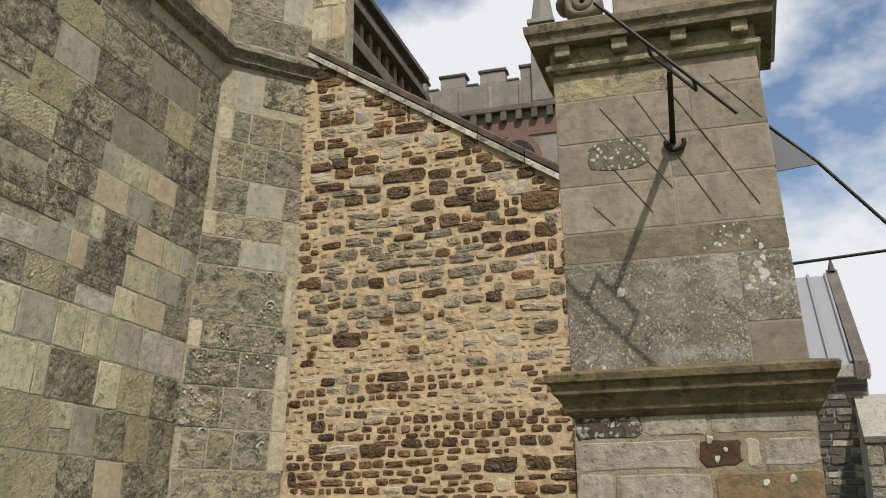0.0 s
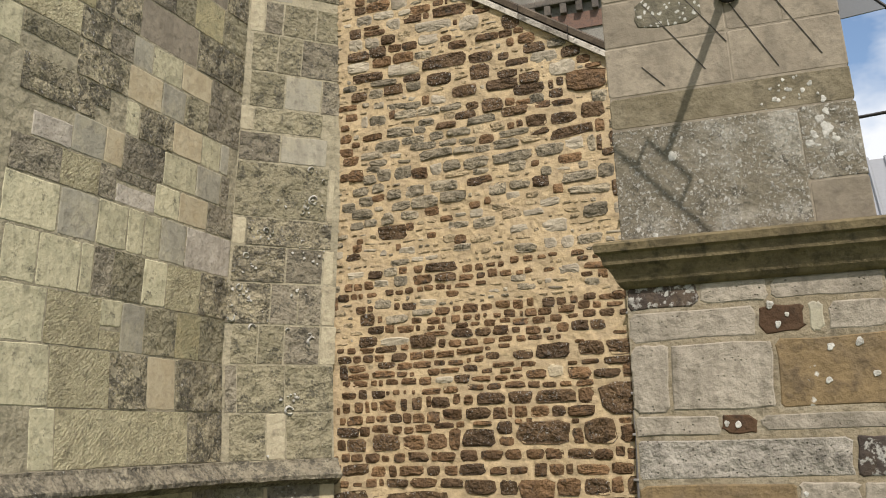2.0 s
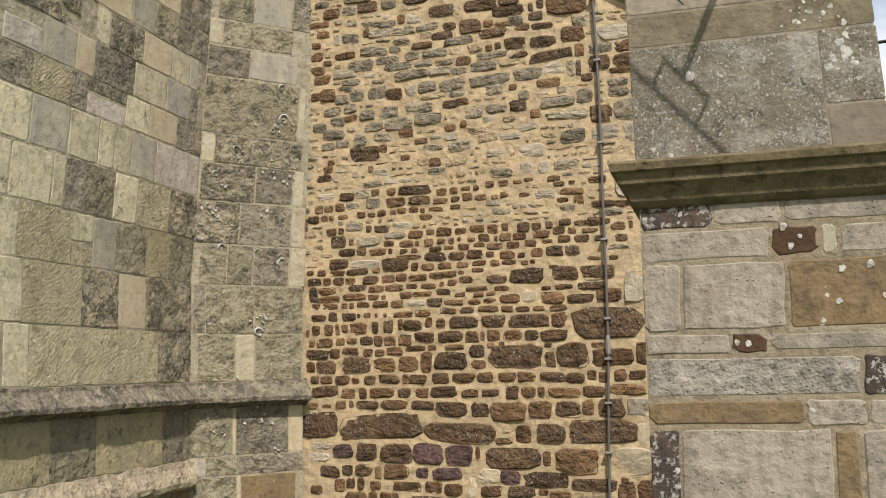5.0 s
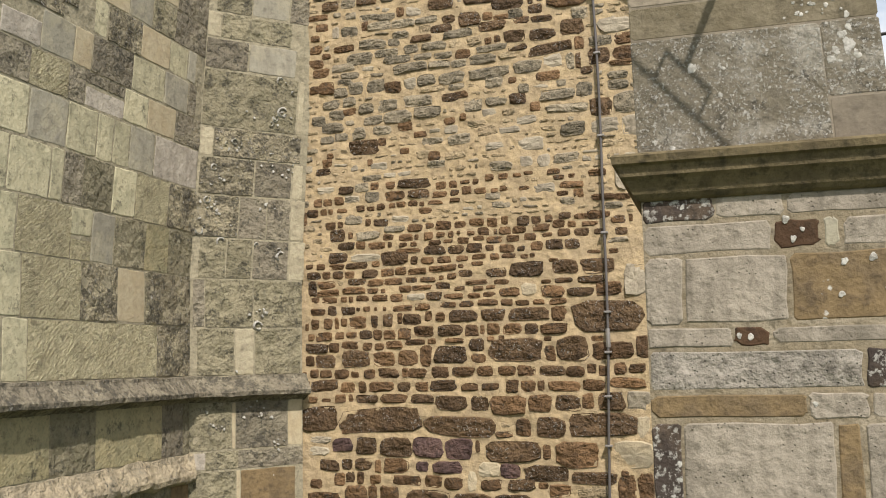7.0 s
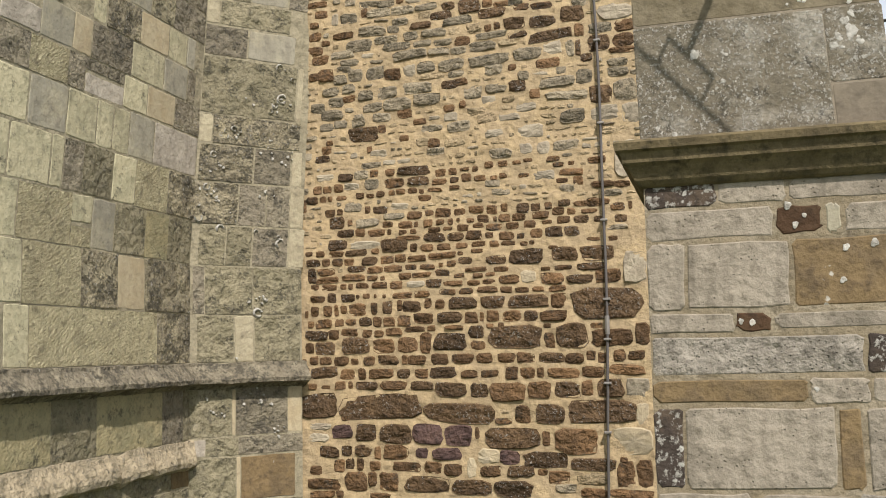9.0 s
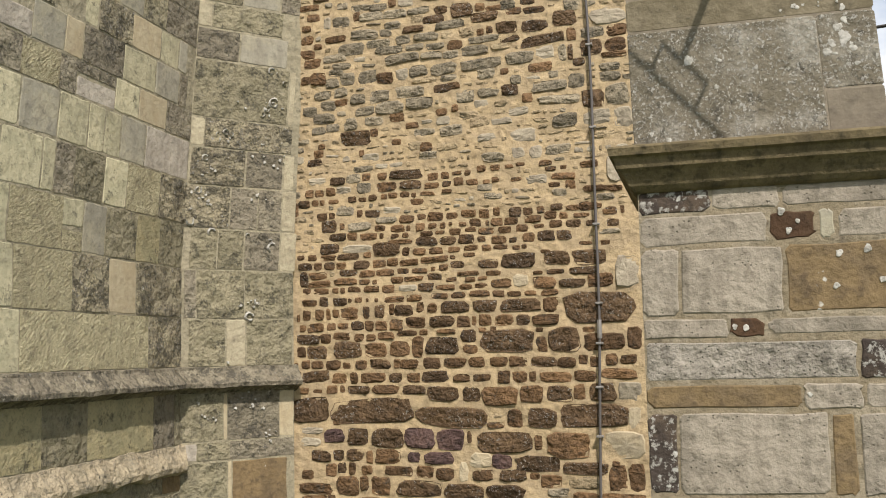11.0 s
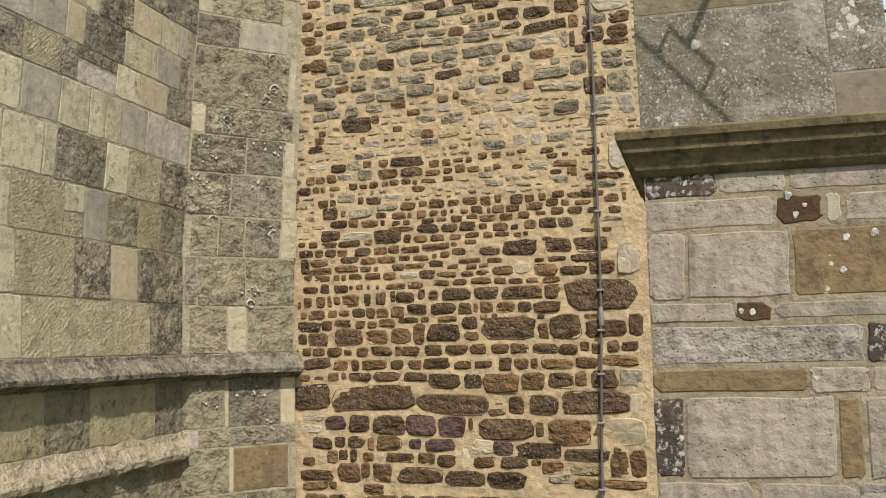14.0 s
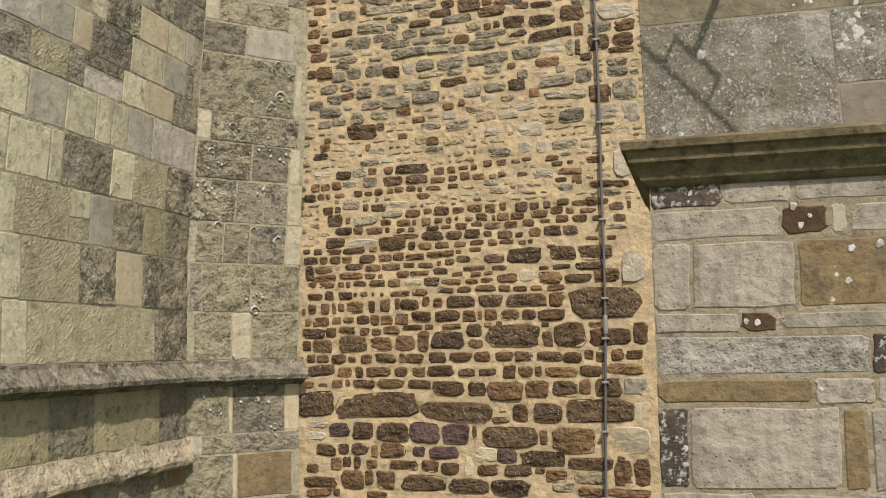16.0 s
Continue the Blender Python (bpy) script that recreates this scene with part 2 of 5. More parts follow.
for isl in (False, True):
    e = "_joined" if isl else ""
    RUB[isl] = {
        "b": stone_mat("brown_heathstone" + e, (0.188, 0.110, 0.053), (0.15, 0.09, 0.046), (0.078, 0.05, 0.029), bump=1.0, depth=0.04, vary=0.35, island=isl, black=0.2, rough=0.7, crust_glint=0.05, crust_glint_scale=60.0),
        # its many pale flecks paint sun glints as well as white lichen
        "k": stone_mat("dark_heathstone" + e, (0.118, 0.074, 0.039), (0.152, 0.096, 0.05), (0.056, 0.038, 0.024), bump=1.0, depth=0.05, vary=0.3, island=isl, rough=0.6, crust_glint=0.62, crust_glint_scale=62.0),
        "g": stone_mat("grey_rubble" + e, (0.305, 0.258, 0.18), (0.235, 0.20, 0.142), (0.14, 0.12, 0.087), bump=1.0, depth=0.03, vary=0.3, island=isl, black=0.25),
        "y": stone_mat("buff_rubble" + e, (0.40, 0.31, 0.19), (0.33, 0.265, 0.165), (0.20, 0.16, 0.10), bump=1.0, depth=0.03, vary=0.2, island=isl, black=0.1),
        "w": stone_mat("pale_rubble" + e, (0.48, 0.40, 0.27), (0.42, 0.36, 0.255), (0.30, 0.25, 0.175), bump=0.5, vary=0.1, island=isl),
        "p": stone_mat("purple_rubble" + e, (0.105, 0.065, 0.058), (0.13, 0.08, 0.066), (0.05, 0.035, 0.033), bump=1.0, depth=0.035, vary=0.2, island=isl, rough=0.75),
        "q": stone_mat("pale_grey_rubble" + e, (0.38, 0.33, 0.245), (0.32, 0.275, 0.205), (0.21, 0.18, 0.132), bump=0.8, vary=0.15, island=isl),
    }
M_IRON = plain_mat("black_iron", (0.02, 0.018, 0.016), 0.55, 0.6, 0.0)
M_LINE = plain_mat("incised_line_paint", (0.06, 0.05, 0.04), 0.8)
M_CABLE = plain_mat("grey_conductor", (0.11, 0.10, 0.095), 0.6, 0.0, 0.0)
M_CLIP = plain_mat("clip_metal", (0.30, 0.28, 0.26), 0.5, 0.4)
M_PLATE = plain_mat("grey_plate", (0.15, 0.155, 0.16), 0.45, 0.5)
M_LEAD = plain_mat("lead_roof", (0.22, 0.225, 0.235), 0.6, 0.0, 0.2)
M_COPE = stone_mat("pale_coping", (0.50, 0.46, 0.39), (0.38, 0.34, 0.28), (0.15, 0.13, 0.105), bump=0.8, black=0.3, streak=0.4)
M_ROLL = stone_mat("dark_coping_roll", (0.085, 0.065, 0.045), (0.13, 0.10, 0.07), (0.04, 0.03, 0.025), bump=0.5)
M_FAR = stone_mat("far_tower_stone", (0.27, 0.25, 0.215), (0.21, 0.195, 0.165), (0.13, 0.12, 0.105), bump=0.4, blotch=1.2)
M_FARD = stone_mat("far_dark_stone", (0.09, 0.078, 0.068), (0.13, 0.11, 0.09), (0.045, 0.04, 0.035), bump=0.5, blotch=1.5)
M_FARR = stone_mat("far_red_stone", (0.19, 0.115, 0.085), (0.15, 0.10, 0.08), (0.07, 0.05, 0.045), bump=0.4)
# near-black colour that stands in for the shade inside the tower openings
M_VOID = plain_mat("opening_shade", (0.02, 0.019, 0.018), 0.9)
M_GROUND = stone_mat("turf", (0.06, 0.085, 0.03), (0.09, 0.10, 0.045), (0.04, 0.05, 0.02), bump=0.6, blotch=1.0)


# ---- mesh helpers ----
def mesh_ob(name, verts, faces, mat, parent=None, label="", smooth=False):
    me = bpy.data.meshes.new(name)
    me.from_pydata([tuple(v) for v in verts], [], faces)
    if smooth:
        me.polygons.foreach_set("use_smooth", [True] * len(me.polygons))
    me.materials.append(mat)
    me.update()
    ob = new(name, me)
    if parent:
        ob.parent = parent
    if label:
        tagged(ob, label)
    return ob


def part(name, bm, mat, parent=None, label="", smooth=False):
    me = bpy.data.meshes.new(name)
    bmesh.ops.recalc_face_normals(bm, faces=bm.faces)
    bm.to_mesh(me)
    bm.free()
    if smooth:
        me.polygons.foreach_set("use_smooth", [True] * len(me.polygons))
    me.materials.append(mat)
    ob = new(name, me)
    if parent:
        ob.parent = parent
    if label:
        tagged(ob, label)
    return ob


def thing(name, label, category, group="", kind=""):
    return tagged(new(name), label, category, group, kind)


def box_bm(x0, x1, y0, y1, z0, z1, bevel=0.0):
    bm = bmesh.new()
    bmesh.ops.create_cube(bm, size=1.0, matrix=Matrix.LocRotScale(((x0 + x1) / 2, (y0 + y1) / 2, (z0 + z1) / 2), None, (x1 - x0, y1 - y0, z1 - z0)))
    if bevel:
        bmesh.ops.bevel(bm, geom=bm.edges[:], offset=bevel, segments=2, affect="EDGES", profile=0.6)
    return bm


def tube_bm(points, r, n=8, flat=1.0):
    """A rod along points; flat < 1 presses it towards the y direction."""
    bm = bmesh.new()
    rings = []
    pts = [Vector(p) for p in points]
    for i, p in enumerate(pts):
        d = (pts[min(i + 1, len(pts) - 1)] - pts[max(i - 1, 0)]).normalized()
        a = d.orthogonal() if abs(d.y) > 0.9 else d.cross(Vector((0, 1, 0)))
        a.normalize()
        b = d.cross(a).normalized()
        rings.append([bm.verts.new(p + a * r * math.cos(2 * math.pi * k / n) + b * r * flat * math.sin(2 * math.pi * k / n)) for k in range(n)])
    for q0, q1 in zip(rings, rings[1:]):
        for k in range(n):
            bm.faces.new((q0[k], q0[(k + 1) % n], q1[(k + 1) % n], q1[k]))
    bm.faces.new(rings[0])
    bm.faces.new(rings[-1])
    return bm


def profile_ring_bm(rect, prof):
    """A moulding run round a rectangle: rect = x0, x1, y0, y1; prof = (outward, z) pairs."""
    x0, x1, y0, y1 = rect
    bm = bmesh.new()
    rings = [[bm.verts.new(c) for c in ((x0 - o, y0 - o, z), (x1 + o, y0 - o, z), (x1 + o, y1 + o, z), (x0 - o, y1 + o, z))] for o, z in prof]
    for a, b in zip(rings, rings[1:]):
        for k in range(4):
            bm.faces.new((a[k], a[(k + 1) % 4], b[(k + 1) % 4], b[k]))
    bm.faces.new(rings[0])
    bm.faces.new(rings[-1])
    return bm


def outline(kind, rng, jit, hu=0.1, hv=0.1, worn=0.012):
    """Unit outline of a stone in -1..1: 'r' rounded rubble, 'c' round, 'a' squared block."""
    pts = []
    if kind in "rc":
        e = rng.uniform(3.8, 12.0) if kind == "r" else 2.0
        n = 15
        ph, p2, p3 = rng.uniform(0, 6.28), rng.uniform(0, 6.28), rng.uniform(0, 6.28)
        for k in range(n):
            a = ph + 2 * math.pi * k / n + rng.uniform(-0.12, 0.12)
            c, s = math.cos(a), math.sin(a)
            r = (abs(c) ** e + abs(s) ** e) ** (-1 / e) * (1 + rng.uniform(-jit, jit) * 0.7 + jit * (math.sin(2 * a + p2) + math.sin(3 * a + p3)) * 0.55)
            pts.append((c * r, s * r))
    else:
        cs = [(-1, -1), (1, -1), (1, 1), (-1, 1)]
        for k, (sx, sy) in enumerate(cs):
            nx, ny = cs[(k + 1) % 4]
            px, py = cs[k - 1]
            q = rng.uniform(0.002, worn)
            for (tx, ty) in ((px, py), (nx, ny)):
                dx, dy = tx - sx, ty - sy
                pts.append((sx + (math.copysign(q / hu, dx) if dx else 0), sy + (math.copysign(q / hv, dy) if dy else 0)))
            for t in (0.33, 0.68):
                t += rng.uniform(-0.12, 0.12)
                pts.append((sx + (nx - sx) * t, sy + (ny - sy) * t))
        pts = [(x + rng.uniform(-jit, jit) * 0.1 / max(hu, 0.05), y + rng.uniform(-jit, jit) * 0.1 / max(hv, 0.05)) for x, y in pts]
    return pts


def stone_geo(place, uc, vc, hu, hv, rng, kind="r", jit=0.08, proud=0.01, edge=0.012, inset=0.014, back=0.03, tilt=0.0, wave=0.003, hu_m=1.0, worn=0.012):
    """Verts and faces of one stone set in a wall; place(u, v, out) gives the world point."""
    ol = outline(kind, rng, jit, hu * hu_m, hv, worn)
    ct, st = math.cos(tilt), math.sin(tilt)
    verts, faces, n = [], [], len(ol)
    fu, fv = max(0.35, 1 - inset / hu), max(0.35, 1 - inset / hv)
    lean_u, lean_v = rng.uniform(-wave, wave), rng.uniform(-wave, wave)
    steps = [(1.0, 1.0, -back), (1.0, 1.0, proud - edge), (fu, fv, proud)]
    if min(hu * hu_m, hv) > 0.03 and kind == "r":
        steps.append((fu * 0.62, fv * 0.62, proud + 0.5 * wave))
    for k, (su, sv, out) in enumerate(steps):
        for x, y in ol:
            a, b = x * hu * su, y * hv * sv
            du, dv = a * ct - b * st, a * st + b * ct
            o = out if k < 2 else out + lean_u * x * su + lean_v * y * sv + rng.uniform(-wave, wave) * 0.5
            verts.append(place(uc + du, vc + dv, o))
    verts.append(place(uc, vc, proud + rng.uniform(0, wave)))
    m = len(steps) - 1
    for r in range(m):
        for k in range(n):
            a, b = r * n + k, r * n + (k + 1) % n
            faces.append((a, b, b + n, a + n))
    for k in range(n):
        faces.append((m * n + k, m * n + (k + 1) % n, (m + 1) * n))
    return verts, faces


# ---- setting: the ground ----
def ground():
    n, size = 24, 600.0
    vs, fs = [], []
    for i in range(n + 1):
        for j in range(n + 1):
            x, y = ((2 * i / n - 1) ** 3) * size, ((2 * j / n - 1) ** 3) * size
            vs.append((x, y, 0.03 * noise.noise((x * 0.3, y * 0.3, 0))))
    for i in range(n):
        for j in range(n):
            a = i * (n + 1) + j
            fs.append((a, a + n + 1, a + n + 2, a + 1))
    return tagged(mesh_ob("ground", vs, fs, M_GROUND), "flat green churchyard turf round the walls", "ground", kind="structure")


ground()


# ---- setting: turret faces (a long ashlar face and a canted one) ----
def corner(z):
    x = -3.31 + 0.045 * max(0.0, z - 2.3)
    return Vector((x, 5.41 + 0.90 * 1.11 * (x + 3.31), z))


CANT_D = Vector((math.sin(radians(42)), math.cos(radians(42)), 0))
CANT_N = Vector((CANT_D.y, -CANT_D.x, 0))


def cant_width(z):
    return 0.745 + 0.035 * max(0.0, z - 3.2) - 0.01 * max(0.0, z - 2.3)


def place_long(u, z, out):
    """u metres away from the corner towards the viewer."""
    c = corner(z)
    return Vector((c.x + out, c.y - u, z))


def place_cant(f, z, out):
    """f from 0 at the corner to 1 at the far edge of the canted face."""
    c = corner(z)
    return c + CANT_D * (f * cant_width(z)) + CANT_N * out


CODE = {"P": M_P, "R": M_R, "G": M_G, "D": M_D, "K": M_K, "C": M_C, "W": M_W, "S": M_S, "Y": M_Y, "E": M_E, "O": M_O, "L": M_L, "X": M_LP, "Z": M_LK, "T": M_DIAL, "H": M_SHAFT, "V": M_SHAFT2, "B": M_BAND, "I": M_INSET, "J": M_J, "M": M_DAUB, "F": M_FARD}


def face_body(name, place, u0, u1, z0, z1, back, mat, label):
    """The wall's mortar core: a slab with an uneven front."""
    nu, nz = max(2, int((u1 - u0) / 0.045)), int((z1 - z0) / 0.045)
    if place is place_cant:
        nu = 18
    vs, fs = [], []
    for i in range(nu + 1):
        for j in range(nz + 1):
            u, z = u0 + (u1 - u0) * i / nu, z0 + (z1 - z0) * j / nz
            vs.append(place(u, z, -0.0008 + 0.0008 * noise.noise((u * 5, z * 5, 3)) + 0.0008 * noise.noise((u * 16, z * 16, 9))))
    m = len(vs)
    for i in range(nu + 1):
        for j in range(nz + 1):
            u, z = u0 + (u1 - u0) * i / nu, z0 + (z1 - z0) * j / nz
            vs.append(place(u, z, -back))
    w = nz + 1
    for i in range(nu):
        for j in range(nz):
            a = i * w + j
            fs += [(a, a + w, a + w + 1, a + 1), (m + a, m + a + 1, m + a + w + 1, m + a + w)]
    for j in range(nz):
        for a in (j, nu * w + j):
            fs.append((a, a + 1, m + a + 1, m + a))
    for i in range(nu):
        for a in (i * w, i * w + nz):
            fs.append((a, a + w, m + a + w, m + a))
    return tagged(mesh_ob(name, vs, fs, mat), label, "wall", kind="structure")


def rough_geo(place, u0, u1, z0, z1, scale, amp, proud, rng, edge=0.0022):
    """A weathered block: a lumpy face on a grid, worn down at its ragged edges."""
    nu, nz = max(4, int((u1 - u0) * scale / 0.028)), max(4, int((z1 - z0) / 0.028))
    sx, sy = rng.uniform(0, 50), rng.uniform(0, 50)
    vs, fs = [], []
    for i in range(nu + 1):
        for j in range(nz + 1):
            a, b = i / nu, j / nz
            rim = min(1.0, min(a * nu, nu - a * nu, b * nz, nz - b * nz))
            du = 0.005 * noise.noise((sx, b * 4 + sy, 1)) if i in (0, nu) else 0.0
            dz = 0.005 * noise.noise((a * 5 + sx, sy, 2)) if j in (0, nz) else 0.0
            u, z = u0 + (u1 - u0) * a, z0 + (z1 - z0) * b
            m = (u * scale * 9 + sx, z * 9 + sy, 0)
            n = noise.noise(m) + 0.6 * noise.noise((m[0] * 2.3, m[1] * 2.3, 5)) + 0.35 * noise.noise((m[0] * 4.6, m[1] * 4.6, 8))
            vs.append(place(u + du / scale, z + dz, proud - edge * (1 - rim) + amp * n * (0.3 + 0.7 * rim)))
    w = nz + 1
    for i in range(nu):
        for j in range(nz):
            a = i * w + j
            fs.append((a, a + w, a + w + 1, a + 1))
    rim = [j for j in range(nz)] + [i * w + nz for i in range(nu)] + [nu * w + j for j in range(nz, 0, -1)] + [i * w for i in range(nu, 0, -1)]
    at = [(0, j / nz) for j in range(nz)] + [(i / nu, 1) for i in range(nu)] + [(1, j / nz) for j in range(nz, 0, -1)] + [(i / nu, 0) for i in range(nu, 0, -1)]
    m, q = len(vs), len(rim)
    for k, (a, b) in enumerate(at):
        vs.append(vs[rim[k]])
    for a, b in at:
        vs.append(place(u0 + (u1 - u0) * a, z0 + (z1 - z0) * b, -0.03))
    for k in range(q):
        k2 = (k + 1) % q
        fs.append((m + k, m + k2, m + q + k2, m + q + k))
    return vs, fs


def lay(parent, place, courses, seed, gap=0.002, scale=1.0, proud=0.0012, vary=0.0012, jit=0.035, worn=0.012):
    """Squared blocks course by course: (z0, z1, breaks, codes)."""
    rng = random.Random(seed)
    for z0, z1, br, codes in courses:
        for a, b, c in zip(br, br[1:], codes):
            if c == ".":
                continue
            mid = (a + b) / 2
            g = gap * rng.uniform(0.5, 1.6)
            if c in RELIEF:
                vs, fs = rough_geo(place, a + g / scale, b - g / scale, z0 + g, z1 - g, scale, RELIEF[c], proud + 0.35 * RELIEF[c], rng, 0.0006)
                mesh_ob("block", vs, fs, CODE[c], parent, smooth=True)
                continue
            vs, fs = stone_geo(place, mid, (z0 + z1) / 2, abs(b - a) / 2 - g / scale, (z1 - z0) / 2 - g, rng, "a", hu_m=scale,
                               jit=jit, proud=proud + rng.uniform(-vary, vary), edge=min(0.0025, gap + 0.001), inset=0.004, wave=0.0003, worn=worn)
            mesh_ob("block", vs, fs, CODE[c], parent)


# how far the face of each weathered kind of block rises and falls
RELIEF = {"D": 0.0105, "K": 0.0045, "G": 0.0048, "Y": 0.004, "R": 0.003}


wall_long = face_body("wall_long", place_long, -0.02, 6.0, 0.0, 7.4, 0.35, M_JOINT, "weathered squared stone turret wall with patched blocks")
wall_cant = face_body("wall_cant", place_cant, 0.0, 1.0, 0.0, 7.4, 0.30, M_JOINT, "canted turret face of dark lichened stone blocks")

# blocks one by one, course by course from the plinth up: near and far end from the corner, foot and head
LONG_BLOCKS = [
    ("DCRRP", [0.000, 0.358, 1.655, 1.950, 0.000, 0.020, 1.655, 1.950, 0.360, 1.050, 1.655, 1.950, 1.051, 1.451, 1.655, 1.950, 1.452, 1.623, 1.655, 1.950]),
    ("DCDRP", [0.000, 0.489, 1.955, 2.255, 0.491, 0.750, 1.955, 2.255, 0.752, 1.067, 1.955, 2.255, 1.068, 1.506, 1.955, 2.255, 1.507, 1.861, 1.955, 2.255]),
    ("GYGSRPRP", [0.000, 0.262, 2.260, 2.530, 0.264, 0.501, 2.260, 2.530, 0.503, 0.797, 2.260, 2.530, 0.799, 0.994, 2.260, 2.530, 0.996, 1.159, 2.260, 2.364, 1.000, 1.169, 2.383, 2.530, 1.161, 1.560, 2.260, 2.530, 1.562, 1.883, 2.260, 2.530]),
    ("DRPGKPPP", [0.000, 0.297, 2.535, 2.800, 0.299, 0.631, 2.535, 2.800, 0.633, 0.848, 2.535, 2.800, 0.850, 1.103, 2.535, 2.800, 1.104, 1.260, 2.535, 2.800, 1.262, 1.357, 2.535, 2.800, 1.358, 1.654, 2.535, 2.800, 1.655, 1.885, 2.535, 2.800]),
    ("WSPPPSP", [0.000, 0.482, 2.805, 3.055, 0.484, 0.727, 2.805, 3.055, 0.729, 0.880, 2.805, 3.055, 0.882, 1.020, 2.805, 3.055, 1.022, 1.265, 2.805, 3.055, 1.267, 1.551, 2.805, 3.055, 1.553, 1.923, 2.805, 3.055]),
    ("KCPWKKKRK", [0.000, 0.285, 3.060, 3.245, 0.287, 0.576, 3.060, 3.245, 0.578, 0.809, 3.060, 3.245, 0.804, 1.148, 3.060, 3.170, 0.811, 0.967, 3.182, 3.245, 0.969, 1.155, 3.185, 3.245, 1.150, 1.284, 3.060, 3.245, 1.286, 1.571, 3.060, 3.245, 1.572, 1.916, 3.060, 3.245]),
    ("KSPKCSW", [0.075, 0.168, 3.250, 3.455, 0.170, 0.429, 3.250, 3.455, 0.431, 0.754, 3.250, 3.455, 0.756, 1.116, 3.250, 3.455, 1.117, 1.268, 3.250, 3.455, 1.269, 1.514, 3.250, 3.455, 1.515, 1.795, 3.250, 3.383]),
    ("SPCDPD", [0.101, 0.194, 3.460, 3.655, 0.196, 0.399, 3.460, 3.655, 0.401, 0.696, 3.460, 3.655, 0.698, 1.005, 3.460, 3.655, 1.007, 1.129, 3.460, 3.655, 1.266, 1.861, 3.540, 3.655]),
    ("KGSCDG", [0.000, 0.360, 3.660, 3.860, 0.362, 0.600, 3.660, 3.860, 0.602, 0.827, 3.660, 3.860, 0.829, 1.133, 3.660, 3.860, 1.134, 1.539, 3.660, 3.860, 1.541, 1.919, 3.747, 3.860]),
    ("KCPSKDR", [0.000, 0.347, 3.865, 4.045, 0.349, 0.658, 3.865, 4.045, 0.660, 0.938, 3.865, 4.045, 0.940, 1.115, 3.865, 4.045, 1.117, 1.310, 3.865, 4.045, 1.311, 1.540, 3.865, 4.045, 1.542, 1.965, 3.865, 4.045]),
    ("DTDYD", [0.000, 0.523, 4.050, 4.300, 0.525, 1.081, 4.050, 4.300, 1.083, 1.452, 4.050, 4.300, 1.454, 1.781, 4.050, 4.300, 1.783, 2.034, 4.121, 4.300]),
    ("GYGKS", [0.000, 0.273, 4.305, 4.550, 0.275, 0.582, 4.305, 4.550, 0.584, 0.781, 4.305, 4.550, 0.783, 1.296, 4.305, 4.550, 1.298, 1.644, 4.305, 4.550]),
    ("DTG", [0.000, 0.247, 4.555, 4.785, 0.249, 0.822, 4.555, 4.785, 0.824, 1.322, 4.555, 4.785]),
    ("KD", [0.000, 0.303, 4.790, 4.978, 0.305, 0.913, 4.790, 5.011]),
    ("DPGDDGYDG", [1.37, 1.9, 3.46, 3.655, 1.93, 2.6, 3.66, 3.86, 1.97, 2.6, 3.865, 4.045, 2.04, 2.6, 4.05, 4.30, 1.65, 2.1, 4.305, 4.55, 2.11, 2.6, 4.305, 4.55, 1.33, 1.7, 4.555, 4.785, 1.71, 2.2, 4.555, 4.785, 0.92, 1.35, 4.79, 5.10]),
    ("EYD", [1.36, 1.80, 4.79, 5.10, 1.81, 2.3, 4.79, 5.10, 2.21, 2.6, 4.555, 4.785]),
]
CANT_BLOCKS = [
    ("GMG", [0.060, 0.384, 1.650, 1.945, 0.386, 0.560, 1.650, 1.945, 0.562, 0.988, 1.650, 1.945]),
    ("KGG", [0.020, 0.127, 1.950, 2.250, 0.129, 0.548, 1.950, 2.250, 0.550, 1.002, 1.950, 2.250]),
    ("GGKM", [0.058, 0.298, 2.255, 2.510, 0.300, 0.533, 2.255, 2.510, 0.535, 0.867, 2.255, 2.510, 0.869, 1.020, 2.255, 2.510]),
    ("DKKM", [-0.014, 0.389, 2.515, 2.785, 0.391, 0.644, 2.515, 2.785, 0.646, 0.864, 2.515, 2.785, 0.866, 0.998, 2.515, 2.785]),
    ("DKM", [0.016, 0.509, 2.790, 3.030, 0.511, 0.862, 2.790, 3.030, 0.864, 0.970, 2.790, 3.030]),
    ("MD", [0.001, 0.124, 3.035, 3.220, 0.126, 0.933, 3.035, 3.220]),
    ("GM", [-0.000, 0.872, 3.225, 3.600, 0.874, 0.935, 3.225, 3.600]),
    ("KS", [-0.001, 0.385, 3.605, 3.810, 0.387, 0.835, 3.605, 3.810]),
    ("MG", [-0.004, 0.118, 3.815, 3.985, 0.120, 0.772, 3.815, 3.985]),
    ("GSK", [0.066, 0.384, 3.990, 4.240, 0.386, 0.735, 3.990, 4.240, 0.737, 0.972, 3.990, 4.240]),
    ("GGK", [0.056, 0.300, 4.245, 4.520, 0.302, 0.521, 4.245, 4.520, 0.523, 0.961, 4.245, 4.520]),
    ("MKGG", [0.015, 0.151, 4.525, 4.765, 0.153, 0.325, 4.525, 4.765, 0.327, 0.636, 4.525, 4.765, 0.638, 0.918, 4.525, 4.765]),
    ("SD", [0.156, 0.406, 4.770, 5.090, 0.408, 0.882, 4.832, 5.090]),
]
